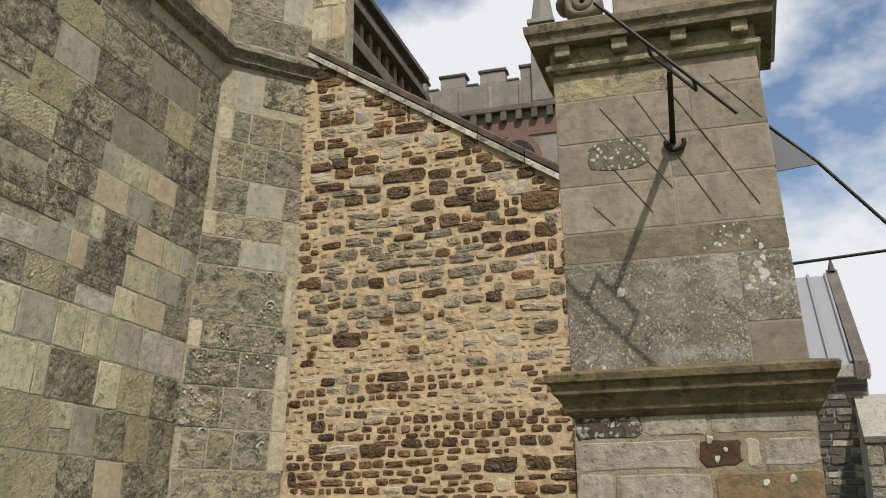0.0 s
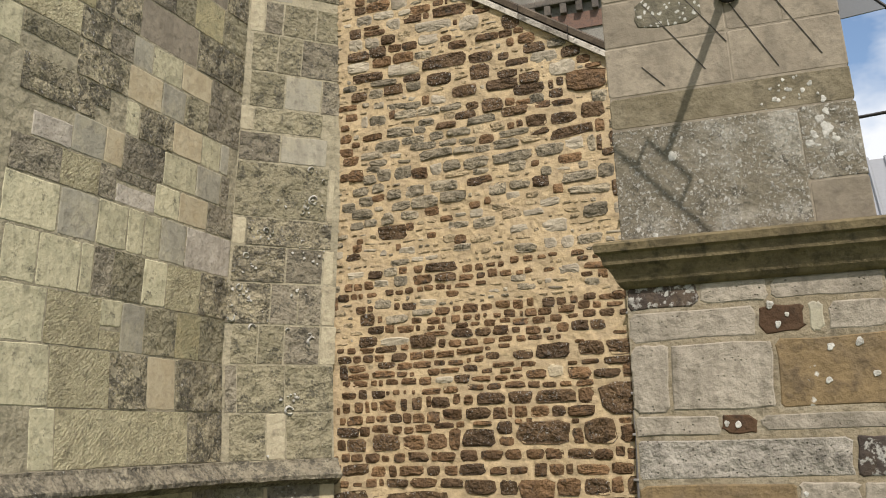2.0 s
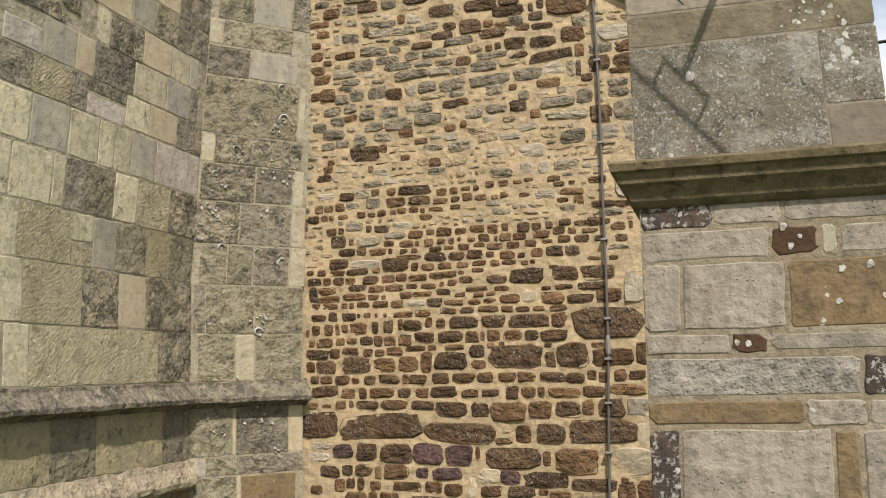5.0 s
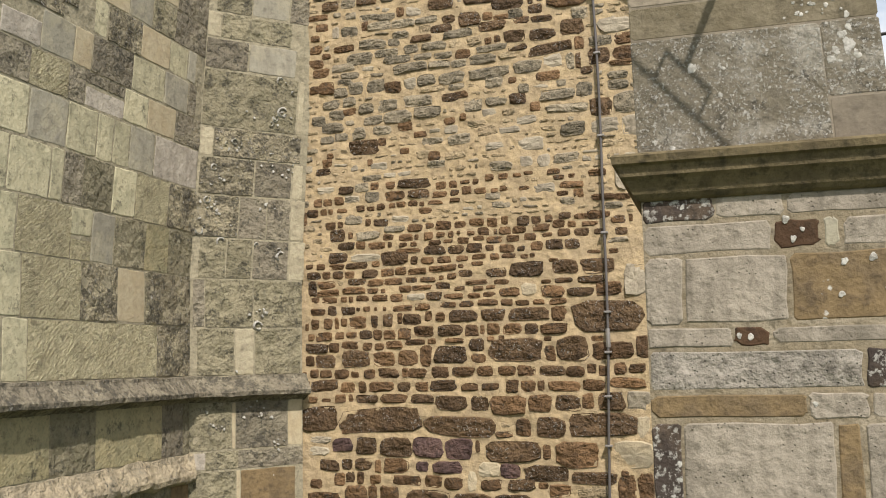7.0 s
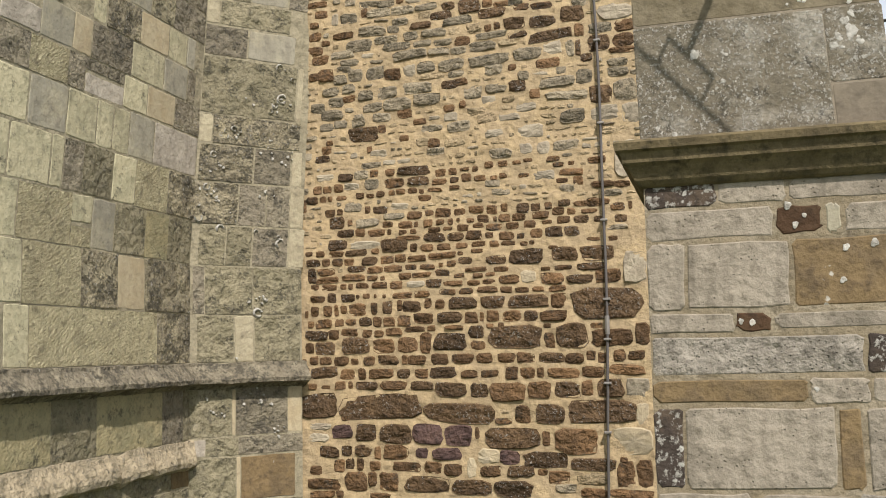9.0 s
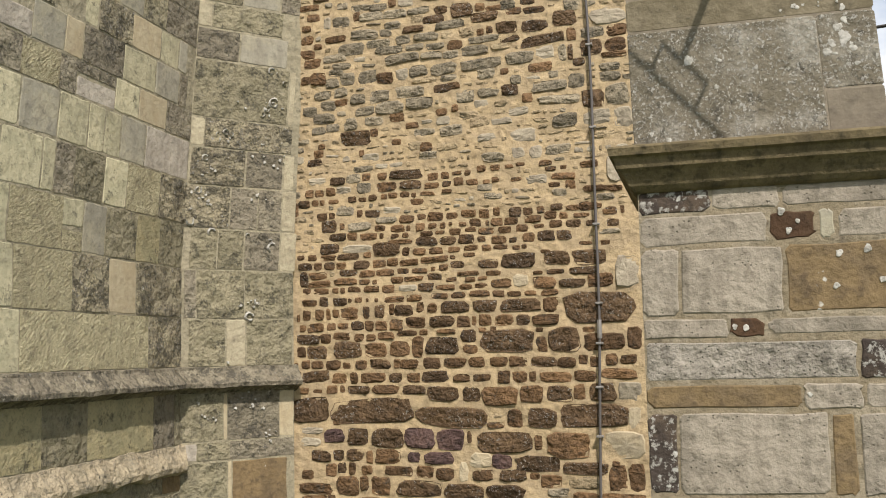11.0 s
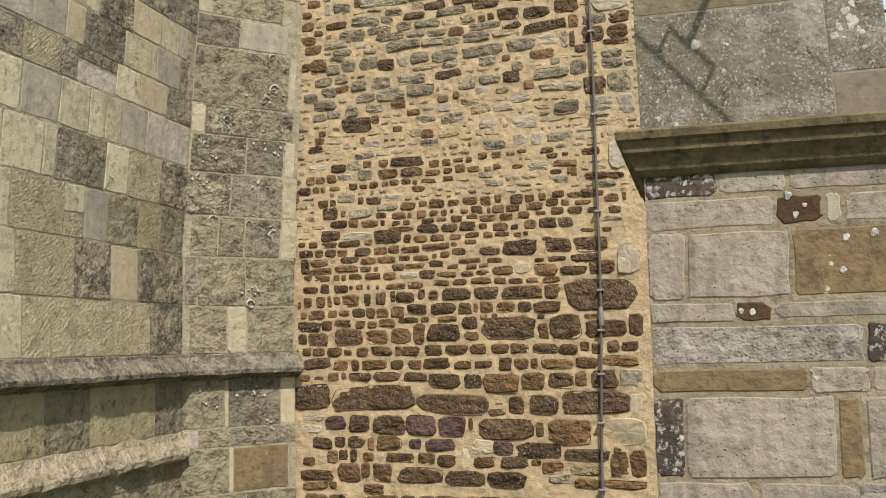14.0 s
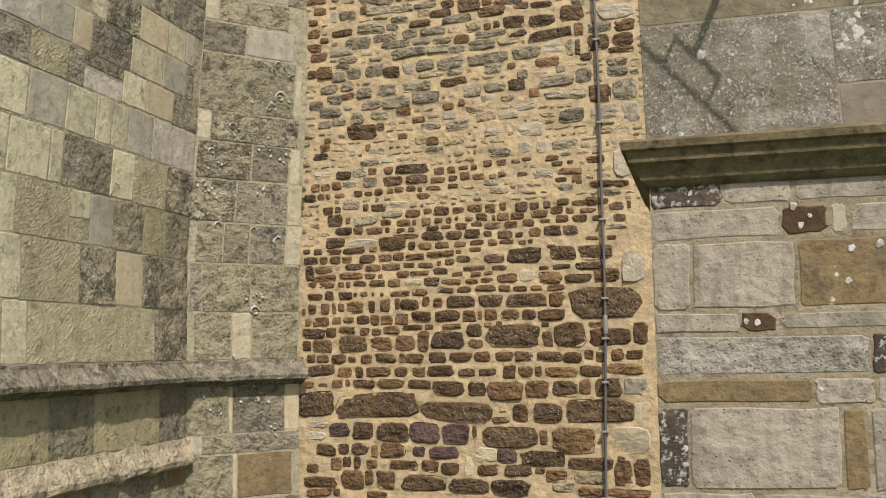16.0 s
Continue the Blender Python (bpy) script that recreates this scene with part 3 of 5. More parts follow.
# the courses above, from the corner outwards
LONG = [
    (5.30, 5.60, [0.0, 0.40, 0.80, 1.3, 2.0], "CYGD"),
    (5.61, 5.95, [0.0, 0.30, 0.75, 1.2, 2.0], "KGYD"),
]
CANT = [
    (5.30, 5.55, [0.0, 0.40, 0.66, 1.0], "GKK"),
    (5.56, 5.95, [0.0, 0.50, 0.85, 1.0], "KSG"),
]
LOWER_L = [
    (1.19, 1.50, [0.0, 0.07, 0.30, 0.92, 1.28, 1.7, 2.2], "GKYGYD"),
    (0.92, 1.03, [0.0, 0.20, 0.70, 1.2, 1.8], "OGGG"),
    (0.60, 0.91, [0.0, 0.4, 0.9, 1.5], "GGD"),
]
LOWER_C = [
    (1.20, 1.49, [0.0, 0.36, 0.40, 0.86, 1.0], "GCKC"),
    (1.08, 1.19, [0.0, 0.14, 0.42, 1.0], "WGK"),
    (0.80, 1.07, [0.0, 0.40, 0.44, 0.93], "GCO"),
    (0.50, 0.79, [0.0, 0.55, 1.0], "GG"),
]


def singles(table):
    return [(n[4 * k + 2], n[4 * k + 3], [n[4 * k], n[4 * k + 1]], c) for codes, n in table for k, c in enumerate(codes)]


lay(wall_long, place_long, singles(LONG_BLOCKS), 9, gap=0.0028)
lay(wall_cant, place_cant, singles(CANT_BLOCKS), 10, gap=0.0045, scale=0.74)
lay(wall_long, place_long, LONG, 11)
lay(wall_cant, place_cant, CANT, 12, scale=0.74)
lay(wall_long, place_long, LOWER_L, 13)
lay(wall_cant, place_cant, LOWER_C, 14, scale=0.74)


def string_course(name, prof, mat, label, u_end=2.6, seed=1, wob=0.006, chip=0.0, turns=True):
    """A moulded course along the long face and round the corner; prof = (outward, z) pairs, closed into the wall."""
    rng = random.Random(seed)
    bm = bmesh.new()
    zs = prof[0][1]
    c = corner(zs)
    stations = []
    nl, nc = 90, 26
    for i in range(nl):
        stations.append((place_long(u_end * (1 - i / nl), zs, 0), Vector((1, 0, 0))))
    mitre = (Vector((1, 0, 0)) + CANT_N)
    mitre = mitre / (1 + Vector((1, 0, 0)).dot(CANT_N))
    stations.append((c, mitre))
    for i in range(1, nc + 1 if turns else 2):
        stations.append((c + CANT_D * (cant_width(zs) * 1.03 * i / nc), CANT_N))
    rows = []
    for k, (p, nrm) in enumerate(stations):
        w = wob * (1.3 * noise.noise((k * 0.13, seed, 0)) + 0.8 * noise.noise((k * 0.45, seed, 3))) + rng.uniform(-0.15, 0.15) * wob
        w -= chip * max(0.0, noise.noise((k * 0.21, seed, 7)) - 0.12)
        rows.append([bm.verts.new(p + nrm * (o + (w if o > 0.02 else 0)) + Vector((0, 0, z - zs + w * 0.6))) for o, z in prof])
    for a, b in zip(rows, rows[1:]):
        for k in range(len(prof) - 1):
            bm.faces.new((a[k], b[k], b[k + 1], a[k + 1]))
    bm.faces.new(rows[0])
    bm.faces.new(rows[-1])
    return tagged(part(name, bm, mat), label, "string course", kind="structure")


string_course("trim_plinth", [(-0.03, 1.655), (0.022, 1.648), (0.025, 1.63), (0.066, 1.58), (0.092, 1.552), (0.088, 1.527), (0.04, 1.512), (0.0, 1.49), (-0.03, 1.48)], M_PLINTH, "weathered chamfered plinth string with a dark drip edge", 3.0, 4, 0.006, 0.05)
string_course("trim_offset", [(-0.03, 1.20), (0.006, 1.185), (0.020, 1.15), (0.050, 1.105), (0.062, 1.07), (0.055, 1.04), (0.02, 1.02), (-0.03, 1.015)], M_OFFSET, "pale weathered offset stones below the plinth", 3.0, 5, 0.016, 0.04, False)
string_course("trim_string", [(-0.03, 5.30), (0.03, 5.29), (0.09, 5.24), (0.095, 5.20), (0.075, 5.185), (0.05, 5.16), (0.045, 5.13), (0.0, 5.11), (-0.03, 5.105)], M_K, "dark moulded string course round the turret", 2.6, 6)

# turret wall above the sloping coping, facing the same way as the rubble
upper = box_bm(-2.78, -2.465, 6.03, 6.2, 4.6, 7.4, 0.006)
wall_upper = tagged(part("wall_upper", upper, M_JOINT), "pale turret wall above the sloping coping", "wall", kind="structure")


def place_upper(u, z, out):
    return Vector((u, 6.03 - out, z))


lay(wall_upper, place_upper, [(5.20, 5.46, [-2.78, -2.62, -2.465], "PG"), (5.47, 5.74, [-2.78, -2.58, -2.465], "PC"), (5.75, 6.0, [-2.78, -2.66, -2.465], "GP")], 15)


# ---- setting: the rubble wall with a sloping top ----
RX0, RX1, RY = -3.05, -0.52, 6.0


def rub_top(x):
    return 5.30 - 0.645 * (x + 2.73)


def rub_front(x, z):
    return 0.009 * noise.noise((x * 5, z * 5, 1.7)) + 0.003 * noise.noise((x * 17, z * 17, 4.1)) + 0.02 * noise.noise((x * 0.9, z * 0.9, 8.0))


def place_rub(u, z, out):
    return Vector((u, RY - out - rub_front(u, z), z))


def rubble_body():
    nx, nz = 190, 380
    vs, fs = [], []
    for i in range(nx + 1):
        x = RX0 + (RX1 - RX0) * i / nx
        for j in range(nz + 1):
            z = rub_top(x) * j / nz
            vs.append((x, RY - rub_front(x, z) - 0.0025 * noise.noise((x * 31, z * 31, 6.0)), z))
    m, w = len(vs), nz + 1
    corners = [(RX0, RY + 0.6, 0), (RX0, RY + 0.6, rub_top(RX0)), (RX1, RY + 0.6, 0), (RX1, RY + 0.6, rub_top(RX1))]
    vs += corners
    for i in range(nx):
        for j in range(nz):
            a = i * w + j
            fs.append((a, a + w, a + w + 1, a + 1))
    fs.append(tuple(range(w)) + (m + 1, m))
    fs.append(tuple(nx * w + j for j in range(w)) + (m + 3, m + 2))
    fs.append(tuple(i * w + nz for i in range(nx + 1)) + (m + 3, m + 1))
    fs.append((m, m + 1, m + 3, m + 2))
    return tagged(mesh_ob("wall_rubble", vs, fs, M_MORTAR, smooth=False), "rubble wall of brown and grey stones in golden mortar", "wall", kind="structure")


wall_rubble = rubble_body()

STONES = []


def row(colours, nums):
    """Stones of one rough course: centre x and z, width and height of each."""
    for k, c in enumerate(colours):
        STONES.append((*nums[4 * k:4 * k + 4], c))


# the courses in view from below the coping down to the foot
row("bbgggbgggkkbbbb",
    [-2.70, 4.041, 0.136, 0.033, -2.67, 3.967, 0.086, 0.047, -2.56, 4.045, 0.049, 0.028, -2.46, 4.026, 0.072, 0.042, -2.33, 4.000, 0.124, 0.040, -2.36, 3.942, 0.043, 0.056, -2.26, 3.932, 0.166, 0.051, -2.09, 3.930, 0.147, 0.050, -1.93, 3.934, 0.138, 0.041, -1.78, 3.923, 0.082, 0.045, -1.64, 3.904, 0.146, 0.086, -1.52, 3.910, 0.062, 0.045, -1.43, 3.895, 0.095, 0.029, -1.30, 3.858, 0.098, 0.040, -1.17, 3.853, 0.129, 0.037])
row("qgykgkkkk",
    [-2.57, 3.920, 0.044, 0.070, -2.47, 3.918, 0.111, 0.065, -1.94, 3.877, 0.088, 0.050, -1.83, 3.864, 0.137, 0.052, -1.72, 3.816, 0.192, 0.045, -1.49, 3.843, 0.166, 0.060, -1.35, 3.758, 0.131, 0.073, -1.17, 3.750, 0.161, 0.066, -0.98, 3.778, 0.140, 0.096])
row("bgggkgyybb",
    [-2.72, 3.897, 0.062, 0.035, -2.31, 3.813, 0.190, 0.060, -2.16, 3.810, 0.077, 0.041, -2.11, 3.855, 0.110, 0.041, -1.97, 3.812, 0.138, 0.039, -1.88, 3.753, 0.160, 0.045, -1.74, 3.751, 0.079, 0.045, -1.61, 3.752, 0.096, 0.058, -1.52, 3.744, 0.040, 0.038, -1.46, 3.753, 0.038, 0.040])
row("bbgggkkb",
    [-2.72, 3.820, 0.091, 0.056, -2.51, 3.804, 0.145, 0.040, -2.21, 3.744, 0.153, 0.046, -2.04, 3.750, 0.093, 0.050, -1.50, 3.696, 0.192, 0.036, -1.33, 3.679, 0.113, 0.037, -1.12, 3.654, 0.272, 0.061, -0.94, 3.668, 0.055, 0.072])
row("bbggggbgygqgk",
    [-2.72, 3.719, 0.106, 0.058, -2.64, 3.766, 0.054, 0.033, -2.40, 3.723, 0.175, 0.074, -2.14, 3.691, 0.180, 0.046, -1.96, 3.689, 0.115, 0.036, -1.82, 3.682, 0.114, 0.038, -1.69, 3.677, 0.094, 0.056, -1.56, 3.628, 0.167, 0.056, -1.39, 3.634, 0.131, 0.038, -1.27, 3.551, 0.177, 0.072, -1.11, 3.569, 0.117, 0.076, -1.00, 3.557, 0.051, 0.097, -0.95, 3.554, 0.029, 0.091])
row("bggggggbbk",
    [-2.68, 3.655, 0.110, 0.054, -2.52, 3.675, 0.162, 0.044, -2.47, 3.615, 0.125, 0.039, -2.05, 3.625, 0.232, 0.057, -1.85, 3.625, 0.143, 0.041, -1.72, 3.617, 0.095, 0.043, -1.52, 3.534, 0.261, 0.060, -1.37, 3.470, 0.048, 0.035, -1.14, 3.476, 0.154, 0.050, -0.90, 3.487, 0.069, 0.043])
row("bbgggbqggggggg",
    [-2.73, 3.540, 0.061, 0.047, -2.64, 3.543, 0.109, 0.079, -2.51, 3.573, 0.096, 0.039, -2.43, 3.525, 0.096, 0.076, -2.29, 3.525, 0.118, 0.080, -2.17, 3.507, 0.110, 0.068, -2.05, 3.517, 0.081, 0.068, -1.94, 3.529, 0.115, 0.068, -1.77, 3.527, 0.174, 0.067, -1.49, 3.469, 0.110, 0.062, -1.30, 3.411, 0.065, 0.052, -1.09, 3.349, 0.208, 0.065, -1.06, 3.424, 0.059, 0.037, -0.92, 3.370, 0.094, 0.086])
row("ggggggykbgggkbg",
    [-2.61, 3.427, 0.114, 0.053, -2.54, 3.504, 0.096, 0.058, -2.48, 3.437, 0.089, 0.053, -2.36, 3.379, 0.102, 0.064, -2.21, 3.388, 0.129, 0.073, -2.00, 3.399, 0.193, 0.067, -1.90, 3.466, 0.160, 0.038, -1.78, 3.398, 0.113, 0.049, -1.71, 3.408, 0.090, 0.038, -1.74, 3.464, 0.101, 0.036, -1.63, 3.333, 0.111, 0.073, -1.48, 3.344, 0.132, 0.055, -1.34, 3.347, 0.104, 0.065, -1.23, 3.287, 0.062, 0.054, -1.03, 3.260, 0.253, 0.047])
row("ggbgggbbqyqgy",
    [-2.70, 3.325, 0.097, 0.062, -2.57, 3.356, 0.101, 0.057, -2.48, 3.369, 0.089, 0.039, -2.31, 3.295, 0.130, 0.050, -2.14, 3.305, 0.181, 0.079, -1.94, 3.317, 0.171, 0.072, -1.79, 3.243, 0.068, 0.040, -1.70, 3.261, 0.040, 0.040, -1.53, 3.277, 0.088, 0.044, -1.61, 3.204, 0.122, 0.059, -1.29, 3.208, 0.119, 0.050, -1.00, 3.126, 0.147, 0.075, -1.38, 3.268, 0.120, 0.041])
row("ggggbbqgyq",
    [-2.60, 3.270, 0.152, 0.062, -2.54, 3.203, 0.084, 0.046, -2.42, 3.215, 0.105, 0.075, -2.25, 3.224, 0.122, 0.054, -2.09, 3.236, 0.099, 0.052, -1.99, 3.175, 0.080, 0.033, -1.78, 3.187, 0.085, 0.049, -1.73, 3.120, 0.145, 0.062, -1.54, 3.160, 0.132, 0.059, -1.40, 3.155, 0.130, 0.043])
row("ggqqygqqg",
    [-2.64, 3.189, 0.092, 0.046, -1.91, 3.125, 0.132, 0.040, -1.50, 3.049, 0.120, 0.054, -1.27, 3.055, 0.167, 0.080, -1.76, 3.019, 0.134, 0.048, -1.46, 2.926, 0.141, 0.054, -1.30, 2.942, 0.075, 0.064, -1.19, 2.938, 0.074, 0.075, -1.05, 2.948, 0.157, 0.053])
row("qbgkbbggkgqqyqbbbb",
    [-0.71, 3.766, 0.219, 0.100, -0.66, 3.669, 0.124, 0.066, -0.81, 3.669, 0.136, 0.060, -0.82, 3.573, 0.132, 0.092, -0.67, 3.577, 0.118, 0.080, -0.68, 3.514, 0.141, 0.030, -0.71, 3.440, 0.120, 0.044, -0.71, 3.380, 0.120, 0.055, -0.82, 3.248, 0.129, 0.109, -0.67, 3.264, 0.133, 0.128, -0.80, 3.128, 0.172, 0.089, -0.64, 3.118, 0.104, 0.117, -0.74, 3.019, 0.171, 0.039, -0.69, 2.810, 0.132, 0.175, -0.72, 2.681, 0.104, 0.029, -0.87, 2.579, 0.105, 0.039, -0.75, 2.538, 0.076, 0.029, -0.67, 2.547, 0.019, 0.038])
row("kbbbkbbybgggqgqq",
    [-2.38, 3.122, 0.194, 0.091, -2.25, 3.147, 0.047, 0.049, -2.62, 3.081, 0.044, 0.031, -2.64, 3.034, 0.065, 0.046, -2.67, 2.977, 0.097, 0.042, -2.34, 3.017, 0.031, 0.038, -2.10, 3.073, 0.058, 0.037, -1.97, 3.039, 0.095, 0.048, -1.90, 3.027, 0.079, 0.052, -1.89, 2.973, 0.113, 0.041, -2.76, 3.122, 0.102, 0.027, -2.78, 3.069, 0.061, 0.027, -2.28, 2.986, 0.117, 0.045, -2.33, 2.913, 0.125, 0.034, -2.79, 3.001, 0.082, 0.050, -2.45, 2.988, 0.048, 0.038])
row("kgbbkbbbbbbbbbbbb",
    [-2.51, 2.842, 0.099, 0.045, -2.40, 2.852, 0.091, 0.053, -2.31, 2.857, 0.051, 0.045, -2.20, 2.855, 0.058, 0.041, -2.04, 2.856, 0.218, 0.052, -1.86, 2.829, 0.064, 0.044, -1.78, 2.832, 0.049, 0.040, -1.70, 2.841, 0.056, 0.018, -1.63, 2.837, 0.037, 0.029, -1.54, 2.856, 0.051, 0.036, -1.45, 2.858, 0.054, 0.032, -1.36, 2.859, 0.050, 0.018, -1.29, 2.868, 0.054, 0.018, -1.13, 2.865, 0.078, 0.028, -1.10, 2.827, 0.063, 0.021, -1.02, 2.832, 0.035, 0.021, -0.86, 2.839, 0.103, 0.039])
row("bkbbbbbbbqbbbbb",
    [-2.17, 2.784, 0.127, 0.052, -2.01, 2.786, 0.141, 0.048, -1.87, 2.772, 0.094, 0.033, -1.77, 2.777, 0.052, 0.033, -1.69, 2.787, 0.059, 0.044, -1.60, 2.775, 0.070, 0.033, -1.51, 2.771, 0.040, 0.022, -1.45, 2.781, 0.043, 0.029, -1.32, 2.775, 0.061, 0.021, -1.19, 2.766, 0.131, 0.057, -1.02, 2.775, 0.140, 0.035, -1.08, 2.724, 0.070, 0.025, -0.98, 2.719, 0.059, 0.049, -0.83, 2.686, 0.137, 0.031, -0.72, 2.680, 0.041, 0.035])
row("bbbgqqg",
    [-2.71, 2.770, 0.057, 0.049, -2.64, 2.769, 0.056, 0.042, -2.56, 2.774, 0.060, 0.053, -2.33, 2.786, 0.090, 0.063, -2.47, 2.782, 0.099, 0.038, -2.65, 2.848, 0.121, 0.046, -2.81, 2.767, 0.061, 0.038])
row("bbbbbbbbbbgggg",
    [-2.41, 2.716, 0.051, 0.034, -2.34, 2.710, 0.047, 0.022, -2.27, 2.718, 0.054, 0.033, -2.19, 2.720, 0.039, 0.026, -2.13, 2.725, 0.054, 0.030, -2.05, 2.726, 0.057, 0.033, -1.99, 2.718, 0.027, 0.026, -1.90, 2.723, 0.090, 0.018, -1.77, 2.729, 0.063, 0.018, -1.97, 2.674, 0.079, 0.037, -1.52, 2.735, 0.091, 0.036, -1.47, 2.678, 0.109, 0.036, -1.05, 2.676, 0.087, 0.039, -0.77, 2.631, 0.102, 0.035])
row("bbbbyq",
    [-2.75, 2.702, 0.077, 0.045, -2.67, 2.707, 0.040, 0.034, -2.62, 2.706, 0.028, 0.030, -2.54, 2.708, 0.068, 0.023, -2.21, 2.670, 0.039, 0.026, -2.14, 2.630, 0.108, 0.037])
row("bgbkbbbbbbkbbkbbbk",
    [-2.82, 2.671, 0.057, 0.080, -2.46, 2.641, 0.118, 0.056, -2.36, 2.620, 0.035, 0.041, -2.27, 2.614, 0.093, 0.041, -2.62, 2.611, 0.064, 0.045, -2.55, 2.616, 0.036, 0.034, -1.63, 2.578, 0.095, 0.040, -1.74, 2.569, 0.070, 0.036, -1.53, 2.570, 0.062, 0.050, -1.45, 2.578, 0.040, 0.046, -1.33, 2.567, 0.075, 0.053, -1.25, 2.567, 0.053, 0.042, -1.17, 2.573, 0.042, 0.042, -1.07, 2.584, 0.070, 0.035, -0.97, 2.575, 0.076, 0.028, -0.90, 2.580, 0.062, 0.049, -0.81, 2.578, 0.027, 0.028, -0.74, 2.541, 0.071, 0.045])
row("bykbggbbbbbbbbbbbb",
    [-2.84, 2.602, 0.029, 0.046, -2.78, 2.602, 0.081, 0.038, -2.57, 2.545, 0.095, 0.075, -2.48, 2.540, 0.028, 0.037, -2.36, 2.533, 0.148, 0.052, -2.18, 2.566, 0.135, 0.037, -2.04, 2.565, 0.095, 0.044, -1.94, 2.574, 0.053, 0.029, -1.85, 2.570, 0.097, 0.054, -1.59, 2.516, 0.073, 0.043, -1.51, 2.510, 0.018, 0.025, -1.45, 2.512, 0.069, 0.043, -1.36, 2.512, 0.082, 0.039, -1.22, 2.518, 0.103, 0.039, -1.11, 2.536, 0.074, 0.046, -1.03, 2.529, 0.045, 0.035, -0.92, 2.526, 0.093, 0.021, -1.67, 2.511, 0.044, 0.022])
row("bbbbbbbbbbbbbkkk",
    [-2.22, 2.515, 0.069, 0.033, -2.10, 2.505, 0.088, 0.040, -2.03, 2.506, 0.023, 0.029, -1.95, 2.508, 0.053, 0.044, -1.87, 2.511, 0.052, 0.029, -1.80, 2.509, 0.033, 0.033, -1.75, 2.519, 0.019, 0.014, -1.62, 2.475, 0.066, 0.022, -1.52, 2.459, 0.102, 0.036, -1.40, 2.461, 0.075, 0.039, -1.29, 2.465, 0.071, 0.039, -1.18, 2.471, 0.060, 0.021, -1.08, 2.480, 0.073, 0.042, -0.97, 2.477, 0.086, 0.042, -0.86, 2.474, 0.062, 0.028, -0.73, 2.469, 0.068, 0.041])
row("bbbg",
    [-1.91, 2.463, 0.075, 0.029, -1.82, 2.466, 0.060, 0.018, -1.72, 2.466, 0.066, 0.036, -0.75, 2.417, 0.118, 0.024])
row("kbbbbbkkbbbbbkkbbb",
    [-2.51, 2.470, 0.111, 0.045, -2.41, 2.472, 0.059, 0.045, -2.30, 2.464, 0.105, 0.041, -2.21, 2.465, 0.023, 0.029, -2.12, 2.460, 0.046, 0.022, -2.05, 2.461, 0.038, 0.026, -1.91, 2.416, 0.135, 0.051, -1.77, 2.411, 0.104, 0.050, -1.65, 2.414, 0.099, 0.054, -1.55, 2.410, 0.047, 0.029, -1.44, 2.399, 0.094, 0.046, -1.35, 2.393, 0.043, 0.028, -1.25, 2.405, 0.074, 0.049, -1.14, 2.409, 0.102, 0.056, -1.03, 2.408, 0.083, 0.052, -2.09, 2.421, 0.160, 0.022, -0.90, 2.352, 0.075, 0.017, -0.78, 2.350, 0.054, 0.024])
row("kqkbbbbbbbbbb",
    [-2.57, 2.397, 0.127, 0.063, -2.38, 2.389, 0.195, 0.044, -2.18, 2.377, 0.176, 0.077, -2.05, 2.356, 0.042, 0.047, -1.96, 2.351, 0.083, 0.040, -1.85, 2.351, 0.089, 0.036, -1.73, 2.352, 0.074, 0.029, -1.62, 2.357, 0.084, 0.029, -1.52, 2.352, 0.054, 0.036, -1.43, 2.353, 0.086, 0.025, -1.33, 2.345, 0.046, 0.021, -1.28, 2.350, 0.028, 0.021, -1.15, 2.313, 0.053, 0.017])
row("bbbkbbbkkk",
    [-2.77, 2.347, 0.044, 0.026, -2.69, 2.343, 0.052, 0.034, -2.58, 2.338, 0.099, 0.033, -2.44, 2.340, 0.141, 0.037, -2.31, 2.345, 0.050, 0.029, -1.74, 2.304, 0.033, 0.018, -1.63, 2.314, 0.069, 0.021, -1.32, 2.264, 0.213, 0.084, -1.08, 2.270, 0.149, 0.077, -0.88, 2.265, 0.191, 0.086])
row("kbbbkbbbbkk",
    [-2.74, 2.286, 0.096, 0.041, -2.65, 2.285, 0.052, 0.041, -2.57, 2.284, 0.067, 0.045, -2.49, 2.283, 0.059, 0.037, -2.35, 2.283, 0.101, 0.048, -2.23, 2.286, 0.089, 0.044, -2.14, 2.291, 0.069, 0.047, -2.03, 2.285, 0.117, 0.033, -1.86, 2.296, 0.175, 0.032, -1.71, 2.256, 0.081, 0.039, -1.51, 2.252, 0.119, 0.050])
row("kbkbbbbbbbbbbk",
    [-2.75, 2.201, 0.056, 0.093, -2.65, 2.222, 0.112, 0.041, -2.44, 2.235, 0.117, 0.033, -2.31, 2.224, 0.101, 0.037, -2.19, 2.226, 0.115, 0.036, -2.07, 2.231, 0.072, 0.029, -1.96, 2.228, 0.094, 0.025, -1.87, 2.236, 0.026, 0.022, -1.80, 2.242, 0.056, 0.032, -1.64, 2.197, 0.135, 0.021, -1.48, 2.192, 0.090, 0.025, -1.20, 2.183, 0.053, 0.017, -1.09, 2.185, 0.101, 0.024, -0.92, 2.184, 0.157, 0.038])
